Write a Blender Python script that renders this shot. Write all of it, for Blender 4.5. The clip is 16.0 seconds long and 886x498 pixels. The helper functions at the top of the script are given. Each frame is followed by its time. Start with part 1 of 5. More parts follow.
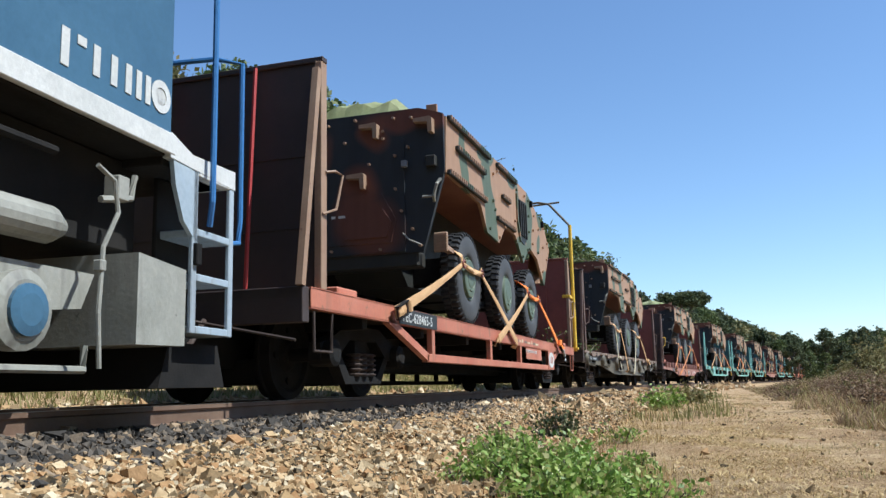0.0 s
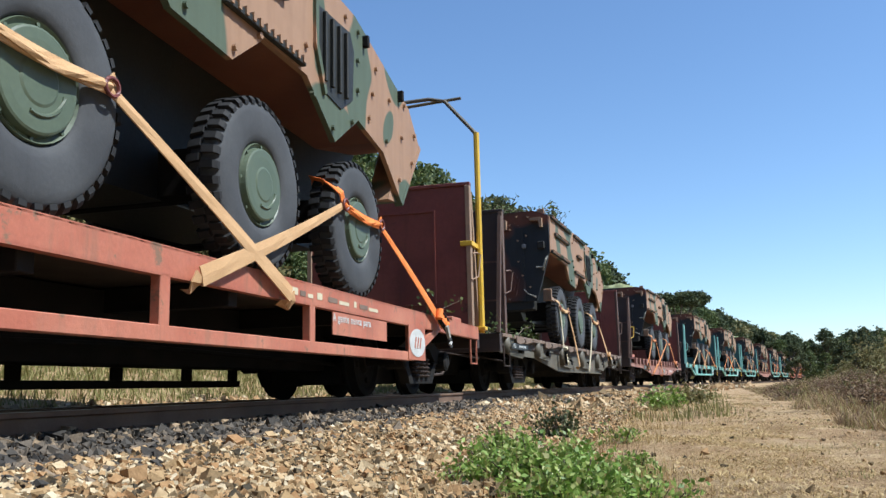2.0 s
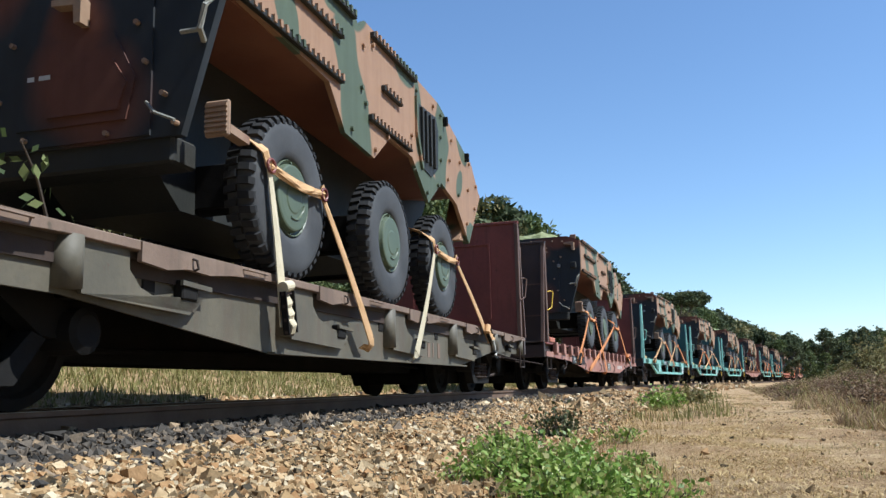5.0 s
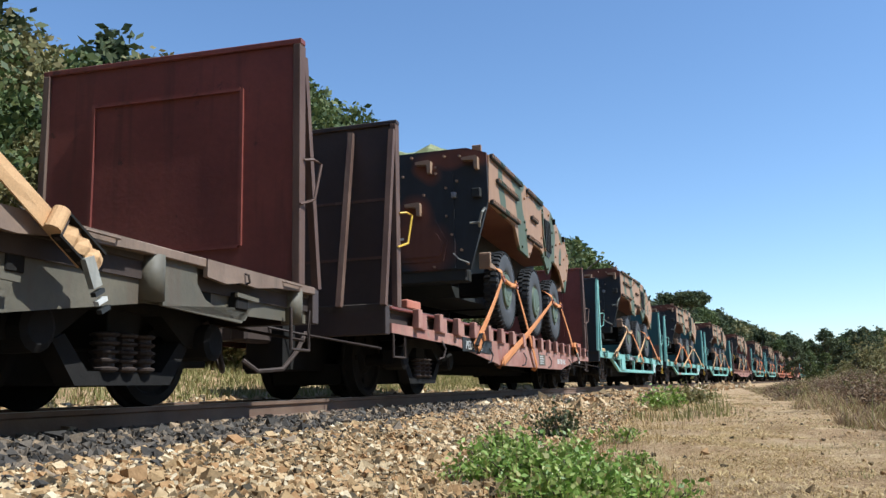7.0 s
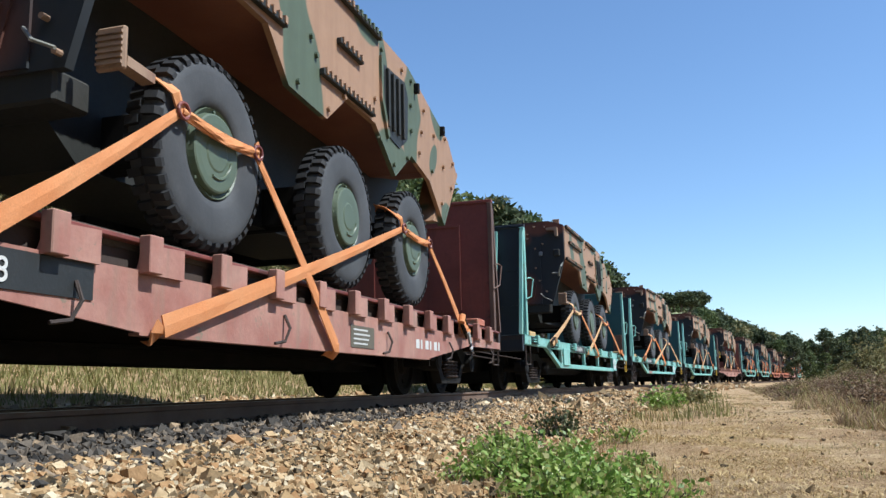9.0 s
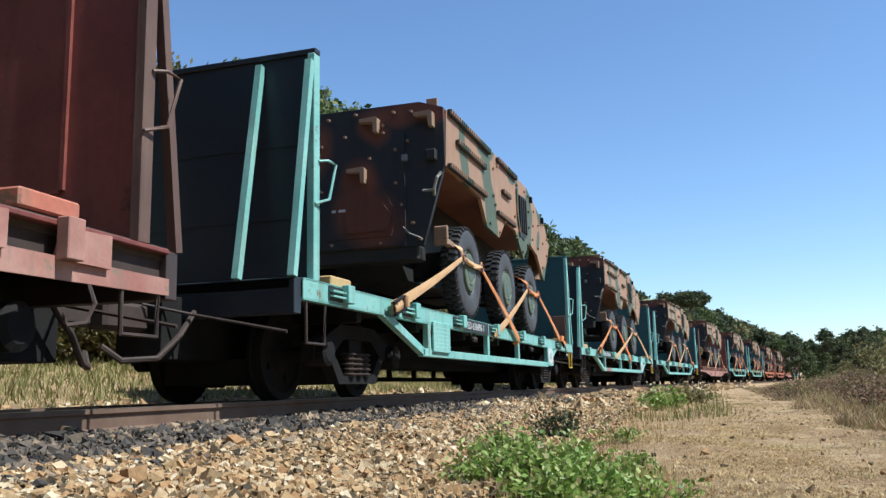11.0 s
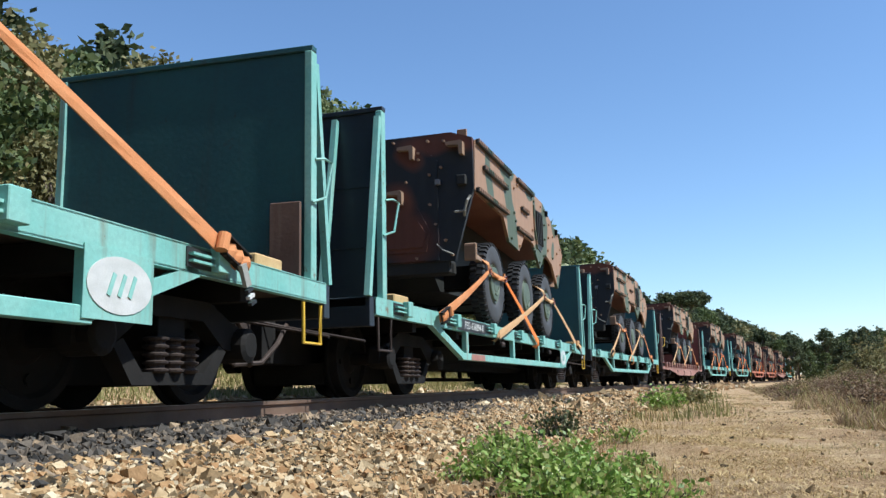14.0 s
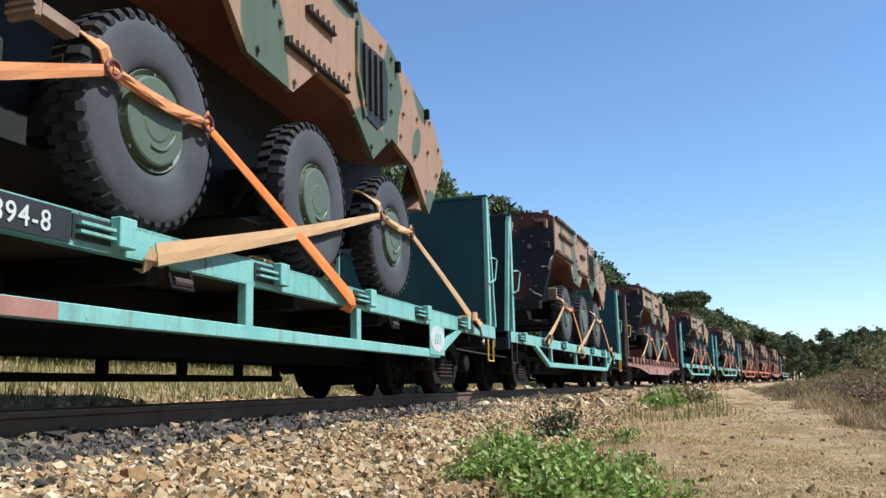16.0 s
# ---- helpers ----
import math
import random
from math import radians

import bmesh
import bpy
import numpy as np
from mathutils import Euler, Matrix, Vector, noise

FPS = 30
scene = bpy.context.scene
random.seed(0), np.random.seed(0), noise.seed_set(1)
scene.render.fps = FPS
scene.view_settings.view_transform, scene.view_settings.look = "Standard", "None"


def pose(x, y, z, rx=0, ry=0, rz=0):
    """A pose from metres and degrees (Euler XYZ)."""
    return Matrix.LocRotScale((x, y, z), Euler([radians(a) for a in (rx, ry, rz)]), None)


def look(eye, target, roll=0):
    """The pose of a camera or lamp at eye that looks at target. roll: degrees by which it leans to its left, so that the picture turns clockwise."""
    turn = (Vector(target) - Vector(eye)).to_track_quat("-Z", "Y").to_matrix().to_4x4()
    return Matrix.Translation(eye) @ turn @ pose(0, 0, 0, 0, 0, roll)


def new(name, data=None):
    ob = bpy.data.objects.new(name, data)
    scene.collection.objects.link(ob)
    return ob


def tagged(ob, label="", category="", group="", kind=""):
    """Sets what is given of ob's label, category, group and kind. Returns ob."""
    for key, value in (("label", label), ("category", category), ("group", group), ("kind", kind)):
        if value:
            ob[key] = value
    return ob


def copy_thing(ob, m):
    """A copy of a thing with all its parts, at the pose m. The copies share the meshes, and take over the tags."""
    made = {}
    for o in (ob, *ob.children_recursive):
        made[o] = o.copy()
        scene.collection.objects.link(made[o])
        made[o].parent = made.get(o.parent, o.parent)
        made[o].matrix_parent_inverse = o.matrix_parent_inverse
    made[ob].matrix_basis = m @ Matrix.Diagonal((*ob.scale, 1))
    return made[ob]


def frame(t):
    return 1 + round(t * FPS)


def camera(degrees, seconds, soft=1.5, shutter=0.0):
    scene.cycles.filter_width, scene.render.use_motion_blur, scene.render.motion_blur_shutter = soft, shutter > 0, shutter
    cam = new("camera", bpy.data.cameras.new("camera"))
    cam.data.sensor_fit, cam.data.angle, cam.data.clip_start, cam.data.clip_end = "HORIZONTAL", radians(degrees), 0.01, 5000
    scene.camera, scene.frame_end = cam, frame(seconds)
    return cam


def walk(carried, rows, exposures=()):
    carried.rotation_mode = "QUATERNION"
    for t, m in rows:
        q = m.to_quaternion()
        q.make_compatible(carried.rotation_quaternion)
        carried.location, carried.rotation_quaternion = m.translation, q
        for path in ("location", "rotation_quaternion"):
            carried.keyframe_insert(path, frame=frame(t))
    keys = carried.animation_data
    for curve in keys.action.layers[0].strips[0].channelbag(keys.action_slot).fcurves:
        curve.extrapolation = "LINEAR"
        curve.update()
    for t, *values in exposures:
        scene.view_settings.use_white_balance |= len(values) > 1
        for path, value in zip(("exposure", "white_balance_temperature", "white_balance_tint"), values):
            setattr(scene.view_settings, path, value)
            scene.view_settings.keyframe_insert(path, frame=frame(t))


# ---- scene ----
# Camera: stands still, low beside the track. World z = 0 is the rail top.
cam = camera(55.53, 16.0, 1.45)
EYE = (0.0, 0.0, 0.083)
YAW, PITCH = radians(14.634), radians(9.354)
AIM = (EYE[0] - math.sin(YAW) * math.cos(PITCH), EYE[1] + math.cos(YAW) * math.cos(PITCH), EYE[2] + math.sin(PITCH))
walk(cam, [(0.0, look(EYE, AIM, -1.327)), (16.0, look(EYE, AIM, -1.327))], [(0.0, 0.5, 5650, 7), (16.0, 0.5, 5650, 7)])

# World and sun: the sun stands high over the path side, almost square to the track.
SUN_TO = Vector((0.58, -0.035, 0.81)).normalized()
world = bpy.data.worlds.new("sky")
scene.world = world
world.use_nodes = True
wn = world.node_tree
sky = wn.nodes.new("ShaderNodeTexSky")
sky.sky_type, sky.sun_disc = "NISHITA", False
sky.sun_elevation = math.asin(SUN_TO.z)
sky.sun_rotation = math.atan2(SUN_TO.x, SUN_TO.y)
sky.air_density, sky.dust_density, sky.ozone_density = 1.0, 0.12, 2.6
wn.links.new(sky.outputs[0], wn.nodes["Background"].inputs[0])
wn.nodes["Background"].inputs[1].default_value = 0.115
sun = new("sun", bpy.data.lights.new("sun", "SUN"))
sun.data.energy, sun.data.angle, sun.data.color = 5.0, radians(0.5), (1.0, 0.94, 0.84)
sun.matrix_basis = look((0, 0, 40), Vector((0, 0, 40)) - SUN_TO)

# ---- the line of the track: heading by arc length ----
KNOTS = [-15, 0, 15, 30, 45, 65, 90, 140]
TURN = [3.41, 0.0, -3.41, -6.73, -9.0, -10.26, -10.6, -11.28]
TRACK_N = -4.15


def heading(s):
    return np.radians(np.interp(s, KNOTS, TURN))


_S = np.arange(-80.0, 900.0, 0.25)
_H = heading(_S)
_CX = np.concatenate([[0], np.cumsum(-np.sin((_H[1:] + _H[:-1]) / 2) * 0.25)])
_CY = np.concatenate([[0], np.cumsum(np.cos((_H[1:] + _H[:-1]) / 2) * 0.25)])
_CX -= np.interp(0.0, _S, _CX)
_CY -= np.interp(0.0, _S, _CY)


def place(s, n, z=0.0):
    """A point s metres along the line, n metres to its right."""
    a = heading(s)
    return Vector((float(np.interp(s, _S, _CX) + n * np.cos(a)), float(np.interp(s, _S, _CY) + n * np.sin(a)), z))


def line_x(y):
    return np.interp(y, _CY, _CX)


def track_pose(s, half=4.5):
    """The pose of a wagon whose middle stands s metres along the line."""
    a, b = place(s - half, TRACK_N), place(s + half, TRACK_N)
    d = b - a
    return Matrix.Translation((a + b) / 2) @ Matrix.Rotation(math.atan2(-d.x, d.y), 4, "Z")


def travelled(t):
    x = t / 16 - 0.5
    return 16 * (4.33737 * x + 0.21001 * x**2 - 0.40042 * x**3 - 0.16554 * x**4 + 0.13987 * x**5)


# ---- materials ----
def nodes_of(name):
    m = bpy.data.materials.new(name)
    m.use_nodes = True
    t = m.node_tree
    return m, t, t.nodes["Principled BSDF"]


def add_noise(t, vec, scale, detail=4.0, rough=0.55):
    n = t.nodes.new("ShaderNodeTexNoise")
    n.inputs["Scale"].default_value, n.inputs["Detail"].default_value, n.inputs["Roughness"].default_value = scale, detail, rough
    t.links.new(vec, n.inputs["Vector"])
    return n.outputs["Fac"]


def ramp(t, fac, stops, sharp=False):
    r = t.nodes.new("ShaderNodeValToRGB")
    r.color_ramp.interpolation = "CONSTANT" if sharp else "LINEAR"
    while len(r.color_ramp.elements) < len(stops):
        r.color_ramp.elements.new(0.5)
    for e, (p, c) in zip(r.color_ramp.elements, stops):
        e.position, e.color = p, (*c, 1)
    t.links.new(fac, r.inputs[0])
    return r.outputs[0]


def mix(t, fac, a, b, mode="MIX"):
    n = t.nodes.new("ShaderNodeMix")
    n.data_type, n.blend_type = "RGBA", mode
    for sock, v in ((n.inputs[0], fac), (n.inputs[6], a), (n.inputs[7], b)):
        if isinstance(v, (int, float)):
            sock.default_value = v
        elif isinstance(v, tuple):
            sock.default_value = (*v, 1)
        else:
            t.links.new(v, sock)
    return n.outputs[2]


def bump(t, b, height, strength, dist):
    n = t.nodes.new("ShaderNodeBump")
    n.inputs["Strength"].default_value, n.inputs["Distance"].default_value = strength, dist
    t.links.new(height, n.inputs["Height"])
    t.links.new(n.outputs[0], b.inputs["Normal"])


def surface(name, base, alt, big=1.5, fine=25.0, rough=0.6, metal=0.0, wear=None, wear_at=0.62, relief=0.25, spec=0.5):
    """Two-tone surface: large blotches, fine grain, and an optional worn colour in patches."""
    m, t, b = nodes_of(name)
    co = t.nodes.new("ShaderNodeTexCoord").outputs["Object"]
    f1, f2 = add_noise(t, co, big), add_noise(t, co, fine, 6.0, 0.65)
    c = mix(t, ramp(t, f1, [(0.35, (0, 0, 0)), (0.68, (1, 1, 1))]), base, alt)
    c = mix(t, 0.35, c, ramp(t, f2, [(0.25, (0.35, 0.35, 0.35)), (0.75, (1.0, 1.0, 1.0))]), "MULTIPLY")
    if wear:
        st = t.nodes.new("ShaderNodeMapping")
        st.inputs["Scale"].default_value = (7.0, 7.0, 0.55)
        t.links.new(co, st.inputs["Vector"])
        f4 = add_noise(t, st.outputs[0], 1.0, 3.0, 0.6)
        c = mix(t, ramp(t, f4, [(0.55, (0, 0, 0)), (0.72, (0.6, 0.6, 0.6))]), c, wear)
        f3 = add_noise(t, co, big * 3.1, 8.0, 0.7)
        c = mix(t, ramp(t, f3, [(wear_at, (0, 0, 0)), (wear_at + 0.05, (1, 1, 1))]), c, wear)
    t.links.new(c, b.inputs["Base Color"])
    r = t.nodes.new("ShaderNodeMapRange")
    r.inputs["To Min"].default_value, r.inputs["To Max"].default_value = max(0.05, rough - 0.15), min(1.0, rough + 0.15)
    t.links.new(f2, r.inputs["Value"])
    t.links.new(r.outputs[0], b.inputs["Roughness"])
    b.inputs["Metallic"].default_value = metal
    b.inputs["Specular IOR Level"].default_value = spec
    bump(t, b, f2, relief, 0.01)
    return m


def camouflage(name, across, blobs, base, patch, edge=0.12):
    """Sprayed camouflage: soft-edged ovals (across, up, half width, half height, lean) of one paint over another."""
    m, t, b = nodes_of(name)
    co = t.nodes.new("ShaderNodeTexCoord").outputs["Object"]
    warp = t.nodes.new("ShaderNodeTexNoise")
    warp.inputs["Scale"].default_value, warp.inputs["Detail"].default_value = 1.3, 1.0
    t.links.new(co, warp.inputs["Vector"])
    shift = t.nodes.new("ShaderNodeVectorMath")
    shift.operation = "MULTIPLY_ADD"
    t.links.new(warp.outputs["Color"], shift.inputs[0])
    shift.inputs[1].default_value = (0.5, 0.5, 0.5)
    t.links.new(co, shift.inputs[2])
    near = None
    for a, z, ra, rz, lean in blobs:
        mp = t.nodes.new("ShaderNodeMapping")
        mp.vector_type = "TEXTURE"
        mp.inputs["Location"].default_value = (0.25, a + 0.25, z + 0.25) if across == "y" else (a + 0.25, 0.25, z + 0.25)
        mp.inputs["Rotation"].default_value = (radians(lean), 0, 0) if across == "y" else (0, radians(lean), 0)
        mp.inputs["Scale"].default_value = (50.0, ra, rz) if across == "y" else (ra, 50.0, rz)
        t.links.new(shift.outputs[0], mp.inputs["Vector"])
        ln = t.nodes.new("ShaderNodeVectorMath")
        ln.operation = "LENGTH"
        t.links.new(mp.outputs[0], ln.inputs[0])
        if near is None:
            near = ln.outputs["Value"]
        else:
            mn = t.nodes.new("ShaderNodeMath")
            mn.operation = "MINIMUM"
            t.links.new(near, mn.inputs[0])
            t.links.new(ln.outputs["Value"], mn.inputs[1])
            near = mn.outputs[0]
    half = t.nodes.new("ShaderNodeMath")
    half.operation = "MULTIPLY"
    half.inputs[1].default_value = 0.5
    t.links.new(near, half.inputs[0])
    c = mix(t, ramp(t, half.outputs[0], [(0.5 - edge / 2, (0, 0, 0)), (0.5 + edge / 2, (1, 1, 1))]), patch, base)
    g = add_noise(t, co, 5.0, 8.0, 0.7)
    c = mix(t, 0.3, c, ramp(t, g, [(0.3, (0.6, 0.57, 0.54)), (0.7, (1, 1, 1))]), "MULTIPLY")
    st = t.nodes.new("ShaderNodeMapping")
    st.inputs["Scale"].default_value = (9.0, 9.0, 0.7)
    t.links.new(co, st.inputs["Vector"])
    c = mix(t, 0.22, c, ramp(t, add_noise(t, st.outputs[0], 1.0, 4.0), [(0.4, (0.6, 0.55, 0.5)), (0.62, (1, 1, 1))]), "MULTIPLY")
    t.links.new(c, b.inputs["Base Color"])
    b.inputs["Roughness"].default_value = 0.62
    b.inputs["Specular IOR Level"].default_value = 0.3
    bump(t, b, add_noise(t, co, 60.0), 0.08, 0.004)
    return m


def islands(name, stops, rough=0.85, grain=60.0, relief=0.4, gloss=0.3, through_light=0.0):
    """Each loose piece of a mesh takes its own tone."""
    m, t, b = nodes_of(name)
    g = t.nodes.new("ShaderNodeNewGeometry")
    co = t.nodes.new("ShaderNodeTexCoord").outputs["Object"]
    c = ramp(t, g.outputs["Random Per Island"], stops)
    f = add_noise(t, co, grain, 5.0, 0.6)
    c = mix(t, 0.5, c, ramp(t, f, [(0.3, (0.5, 0.48, 0.45)), (0.7, (1.1, 1.1, 1.1))]), "MULTIPLY")
    t.links.new(c, b.inputs["Base Color"])
    b.inputs["Roughness"].default_value = rough
    b.inputs["Specular IOR Level"].default_value = gloss
    if through_light:
        tr = t.nodes.new("ShaderNodeBsdfTranslucent")
        t.links.new(c, tr.inputs[0])
        ms = t.nodes.new("ShaderNodeMixShader")
        ms.inputs[0].default_value = through_light
        t.links.new(b.outputs[0], ms.inputs[1])
        t.links.new(tr.outputs[0], ms.inputs[2])
        t.links.new(ms.outputs[0], t.nodes["Material Output"].inputs[0])
    else:
        bump(t, b, f, relief, 0.01)
    return m


def ground_material():
    m, t, b = nodes_of("dry_ground")
    co = t.nodes.new("ShaderNodeTexCoord").outputs["Object"]
    f1, f2, f3 = add_noise(t, co, 0.45, 5.0), add_noise(t, co, 3.5, 8.0, 0.7), add_noise(t, co, 40.0, 8.0, 0.75)
    c = ramp(t, f1, [(0.3, (0.24, 0.155, 0.085)), (0.5, (0.46, 0.31, 0.17)), (0.7, (0.29, 0.21, 0.115))])
    c = mix(t, ramp(t, f2, [(0.45, (0, 0, 0)), (0.65, (1, 1, 1))]), c, (0.62, 0.46, 0.265))
    c = mix(t, 0.8, c, ramp(t, f3, [(0.34, (0.25, 0.22, 0.18)), (0.6, (1.0, 1.0, 1.0))]), "MULTIPLY")
    t.links.new(c, b.inputs["Base Color"])
    b.inputs["Roughness"].default_value = 0.95
    b.inputs["Specular IOR Level"].default_value = 0.1
    bump(t, b, f3, 0.9, 0.03)
    return m


M = {}
OLIVE, TAN_BROWN = (0.1, 0.13, 0.088), (0.36, 0.222, 0.138)
SIDE_SPOTS = [(-2.15, 2.35, 0.2, 0.75, 12), (-0.72, 1.75, 0.34, 1.0, 14), (-0.95, 2.75, 0.5, 0.25, 0), (0.75, 2.85, 0.55, 0.3, 0), (1.55, 1.5, 0.5, 0.28, 0), (1.22, 2.3, 0.14, 0.5, 0), (2.15, 2.2, 0.3, 0.75, -10), (2.95, 1.9, 0.12, 0.24, -15), (3.55, 1.15, 0.3, 0.25, 0), (3.2, 2.6, 0.3, 0.3, 0)]
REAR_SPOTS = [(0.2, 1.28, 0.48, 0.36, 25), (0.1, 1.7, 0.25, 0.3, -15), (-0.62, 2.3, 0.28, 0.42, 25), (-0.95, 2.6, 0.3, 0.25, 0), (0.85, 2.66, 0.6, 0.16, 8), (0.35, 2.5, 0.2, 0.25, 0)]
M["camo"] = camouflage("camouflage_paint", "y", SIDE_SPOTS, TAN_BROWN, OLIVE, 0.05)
# The side paints again, darkened: the rear face's shade is put into them.
M["camo_rear_shaded"] = camouflage("rear_camouflage_paint", "x", REAR_SPOTS, (0.032, 0.037, 0.042), (0.15, 0.06, 0.04), 0.3)
M["teal"] = surface("teal_paint", (0.20, 0.48, 0.42), (0.30, 0.56, 0.49), 1.6, 30, 0.6, wear=(0.17, 0.12, 0.07), wear_at=0.625)
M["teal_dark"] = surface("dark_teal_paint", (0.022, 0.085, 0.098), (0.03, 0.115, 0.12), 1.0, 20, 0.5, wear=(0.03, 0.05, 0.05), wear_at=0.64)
M["orange"] = surface("faded_orange_red_paint", (0.44, 0.135, 0.08), (0.55, 0.22, 0.135), 1.8, 28, 0.6, wear=(0.22, 0.13, 0.08), wear_at=0.60)
M["red"] = surface("faded_brick_red_paint", (0.34, 0.145, 0.11), (0.46, 0.255, 0.195), 2.6, 28, 0.62, wear=(0.22, 0.17, 0.12), wear_at=0.61)
M["maroon"] = surface("maroon_paint", (0.16, 0.042, 0.034), (0.26, 0.075, 0.055), 0.9, 18, 0.5, wear=(0.08, 0.03, 0.025), wear_at=0.62)
M["grey_olive"] = surface("grey_olive_paint", (0.105, 0.095, 0.07), (0.16, 0.14, 0.098), 1.8, 25, 0.62, wear=(0.10, 0.07, 0.05), wear_at=0.63)
M["pale_teal"] = surface("chalky_teal_lettering", (0.36, 0.60, 0.53), (0.42, 0.64, 0.57), 3.0, 30, 0.7)
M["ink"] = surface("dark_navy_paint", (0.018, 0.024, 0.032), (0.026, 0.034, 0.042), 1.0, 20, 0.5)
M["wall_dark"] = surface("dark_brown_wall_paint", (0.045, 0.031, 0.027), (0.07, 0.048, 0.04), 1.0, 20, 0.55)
M["tan_post"] = surface("faded_tan_post_paint", (0.30, 0.19, 0.12), (0.38, 0.26, 0.17), 2.0, 30, 0.6, wear=(0.16, 0.08, 0.05), wear_at=0.64)
# Hull green taken close to black, so the underside's shade sits in the colour.
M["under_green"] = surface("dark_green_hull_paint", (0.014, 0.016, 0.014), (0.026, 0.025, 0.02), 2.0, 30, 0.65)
# Brown below the side tan, darkened to carry shade under the upper hull.
M["brown_paint"] = surface("red_brown_hull_paint", (0.20, 0.075, 0.045), (0.24, 0.10, 0.06), 2.0, 30, 0.65)
M["red_rod"] = surface("red_rod_paint", (0.42, 0.03, 0.03), (0.5, 0.05, 0.04), 2.0, 30, 0.5)
M["rust_dark"] = surface("dark_rusty_steel", (0.045, 0.033, 0.028), (0.075, 0.05, 0.038), 3, 40, 0.75, 0.2)
M["black_steel"] = surface("grimy_black_steel", (0.012, 0.0115, 0.011), (0.022, 0.02, 0.018), 3, 40, 0.85, 0.0, spec=0.2)
M["brown_steel"] = surface("brown_weathered_steel", (0.10, 0.055, 0.04), (0.15, 0.09, 0.065), 1.6, 30, 0.65, wear=(0.20, 0.15, 0.11), wear_at=0.66)
M["rail_side"] = surface("rusty_rail_steel", (0.17, 0.105, 0.07), (0.24, 0.16, 0.11), 2, 30, 0.7, 0.3)
M["rail_top"] = surface("worn_rail_steel", (0.42, 0.36, 0.30), (0.5, 0.44, 0.38), 2, 30, 0.35, 0.9)
M["sleeper"] = surface("weathered_sleeper_wood", (0.10, 0.08, 0.06), (0.16, 0.13, 0.10), 4, 45, 0.9)
M["tyre"] = surface("black_tyre_rubber", (0.058, 0.06, 0.064), (0.085, 0.088, 0.092), 2.5, 40, 0.75, relief=0.15, spec=0.3)
# Dark tread rubber, taken below the sidewall tone to hold the tread's shadow.
M["tread"] = surface("dark_tread_rubber", (0.022, 0.022, 0.023), (0.036, 0.036, 0.037), 2.5, 40, 0.8, relief=0.15, spec=0.25)
M["rim"] = surface("olive_green_rim_paint", (0.095, 0.125, 0.08), (0.11, 0.14, 0.09), 2, 30, 0.5, relief=0.05)
M["strap"] = surface("orange_webbing", (0.62, 0.24, 0.09), (0.66, 0.30, 0.13), 3.0, 90, 0.8, relief=0.3, spec=0.2)
M["strap_tan"] = surface("faded_tan_webbing", (0.58, 0.36, 0.18), (0.66, 0.42, 0.22), 3.0, 90, 0.8, relief=0.3, spec=0.2)
M["strap_bright"] = surface("bright_orange_webbing", (0.85, 0.22, 0.05), (0.9, 0.3, 0.08), 3.0, 90, 0.8, relief=0.3, spec=0.2)
M["strap_pale"] = surface("pale_cream_webbing", (0.62, 0.55, 0.38), (0.7, 0.62, 0.45), 3.0, 90, 0.8, relief=0.3, spec=0.2)
M["yellow"] = surface("yellow_paint", (0.72, 0.45, 0.03), (0.78, 0.52, 0.06), 3, 30, 0.5)
M["white"] = surface("white_paint", (0.58, 0.585, 0.555), (0.68, 0.68, 0.65), 2, 30, 0.5)
M["blue"] = surface("blue_paint", (0.055, 0.125, 0.20), (0.065, 0.145, 0.225), 1.2, 20, 0.35, relief=0.03)
M["pale_blue"] = surface("pale_grey_blue_paint", (0.34, 0.41, 0.47), (0.42, 0.49, 0.54), 2, 25, 0.5, wear=(0.2, 0.2, 0.2), wear_at=0.68)
M["blue_rail"] = surface("blue_handrail_paint", (0.05, 0.17, 0.42), (0.06, 0.2, 0.46), 2, 30, 0.4)
M["cream_steel"] = surface("cream_painted_casting", (0.27, 0.27, 0.23), (0.36, 0.355, 0.31), 3, 30, 0.55, wear=(0.12, 0.11, 0.1), wear_at=0.66)
M["number_black"] = surface("black_number_panel", (0.02, 0.022, 0.022), (0.03, 0.032, 0.032), 2, 30, 0.55)
M["wood_block"] = surface("pale_wooden_chock", (0.50, 0.33, 0.14), (0.58, 0.40, 0.19), 4, 40, 0.85)
M["tarp"] = surface("olive_tarpaulin", (0.42, 0.46, 0.22), (0.55, 0.58, 0.32), 2.5, 30, 0.75, relief=0.3)
# Tone of flat plates that stand for the shade inside openings.
M["dark_gap"] = surface("dark_louvre_steel", (0.015, 0.017, 0.016), (0.025, 0.027, 0.025), 3, 30, 0.6)
M["deck_edge"] = surface("brown_deck_edge_paint", (0.19, 0.13, 0.095), (0.26, 0.185, 0.135), 2.2, 30, 0.7, wear=(0.11, 0.085, 0.06), wear_at=0.62)
M["plank"] = surface("weathered_deck_boards", (0.055, 0.042, 0.032), (0.085, 0.066, 0.05), 3, 35, 0.9)
M["lamp_glass"] = surface("grey_lamp_glass", (0.25, 0.26, 0.27), (0.3, 0.31, 0.32), 3, 30, 0.25)
M["ballast"] = islands("ballast_stones", [(0.0, (0.06, 0.05, 0.035)), (0.2, (0.18, 0.128, 0.07)), (0.4, (0.42, 0.285, 0.145)), (0.6, (0.34, 0.195, 0.09)), (0.82, (0.5, 0.365, 0.205)), (1.0, (0.64, 0.54, 0.37))], gloss=0.12)
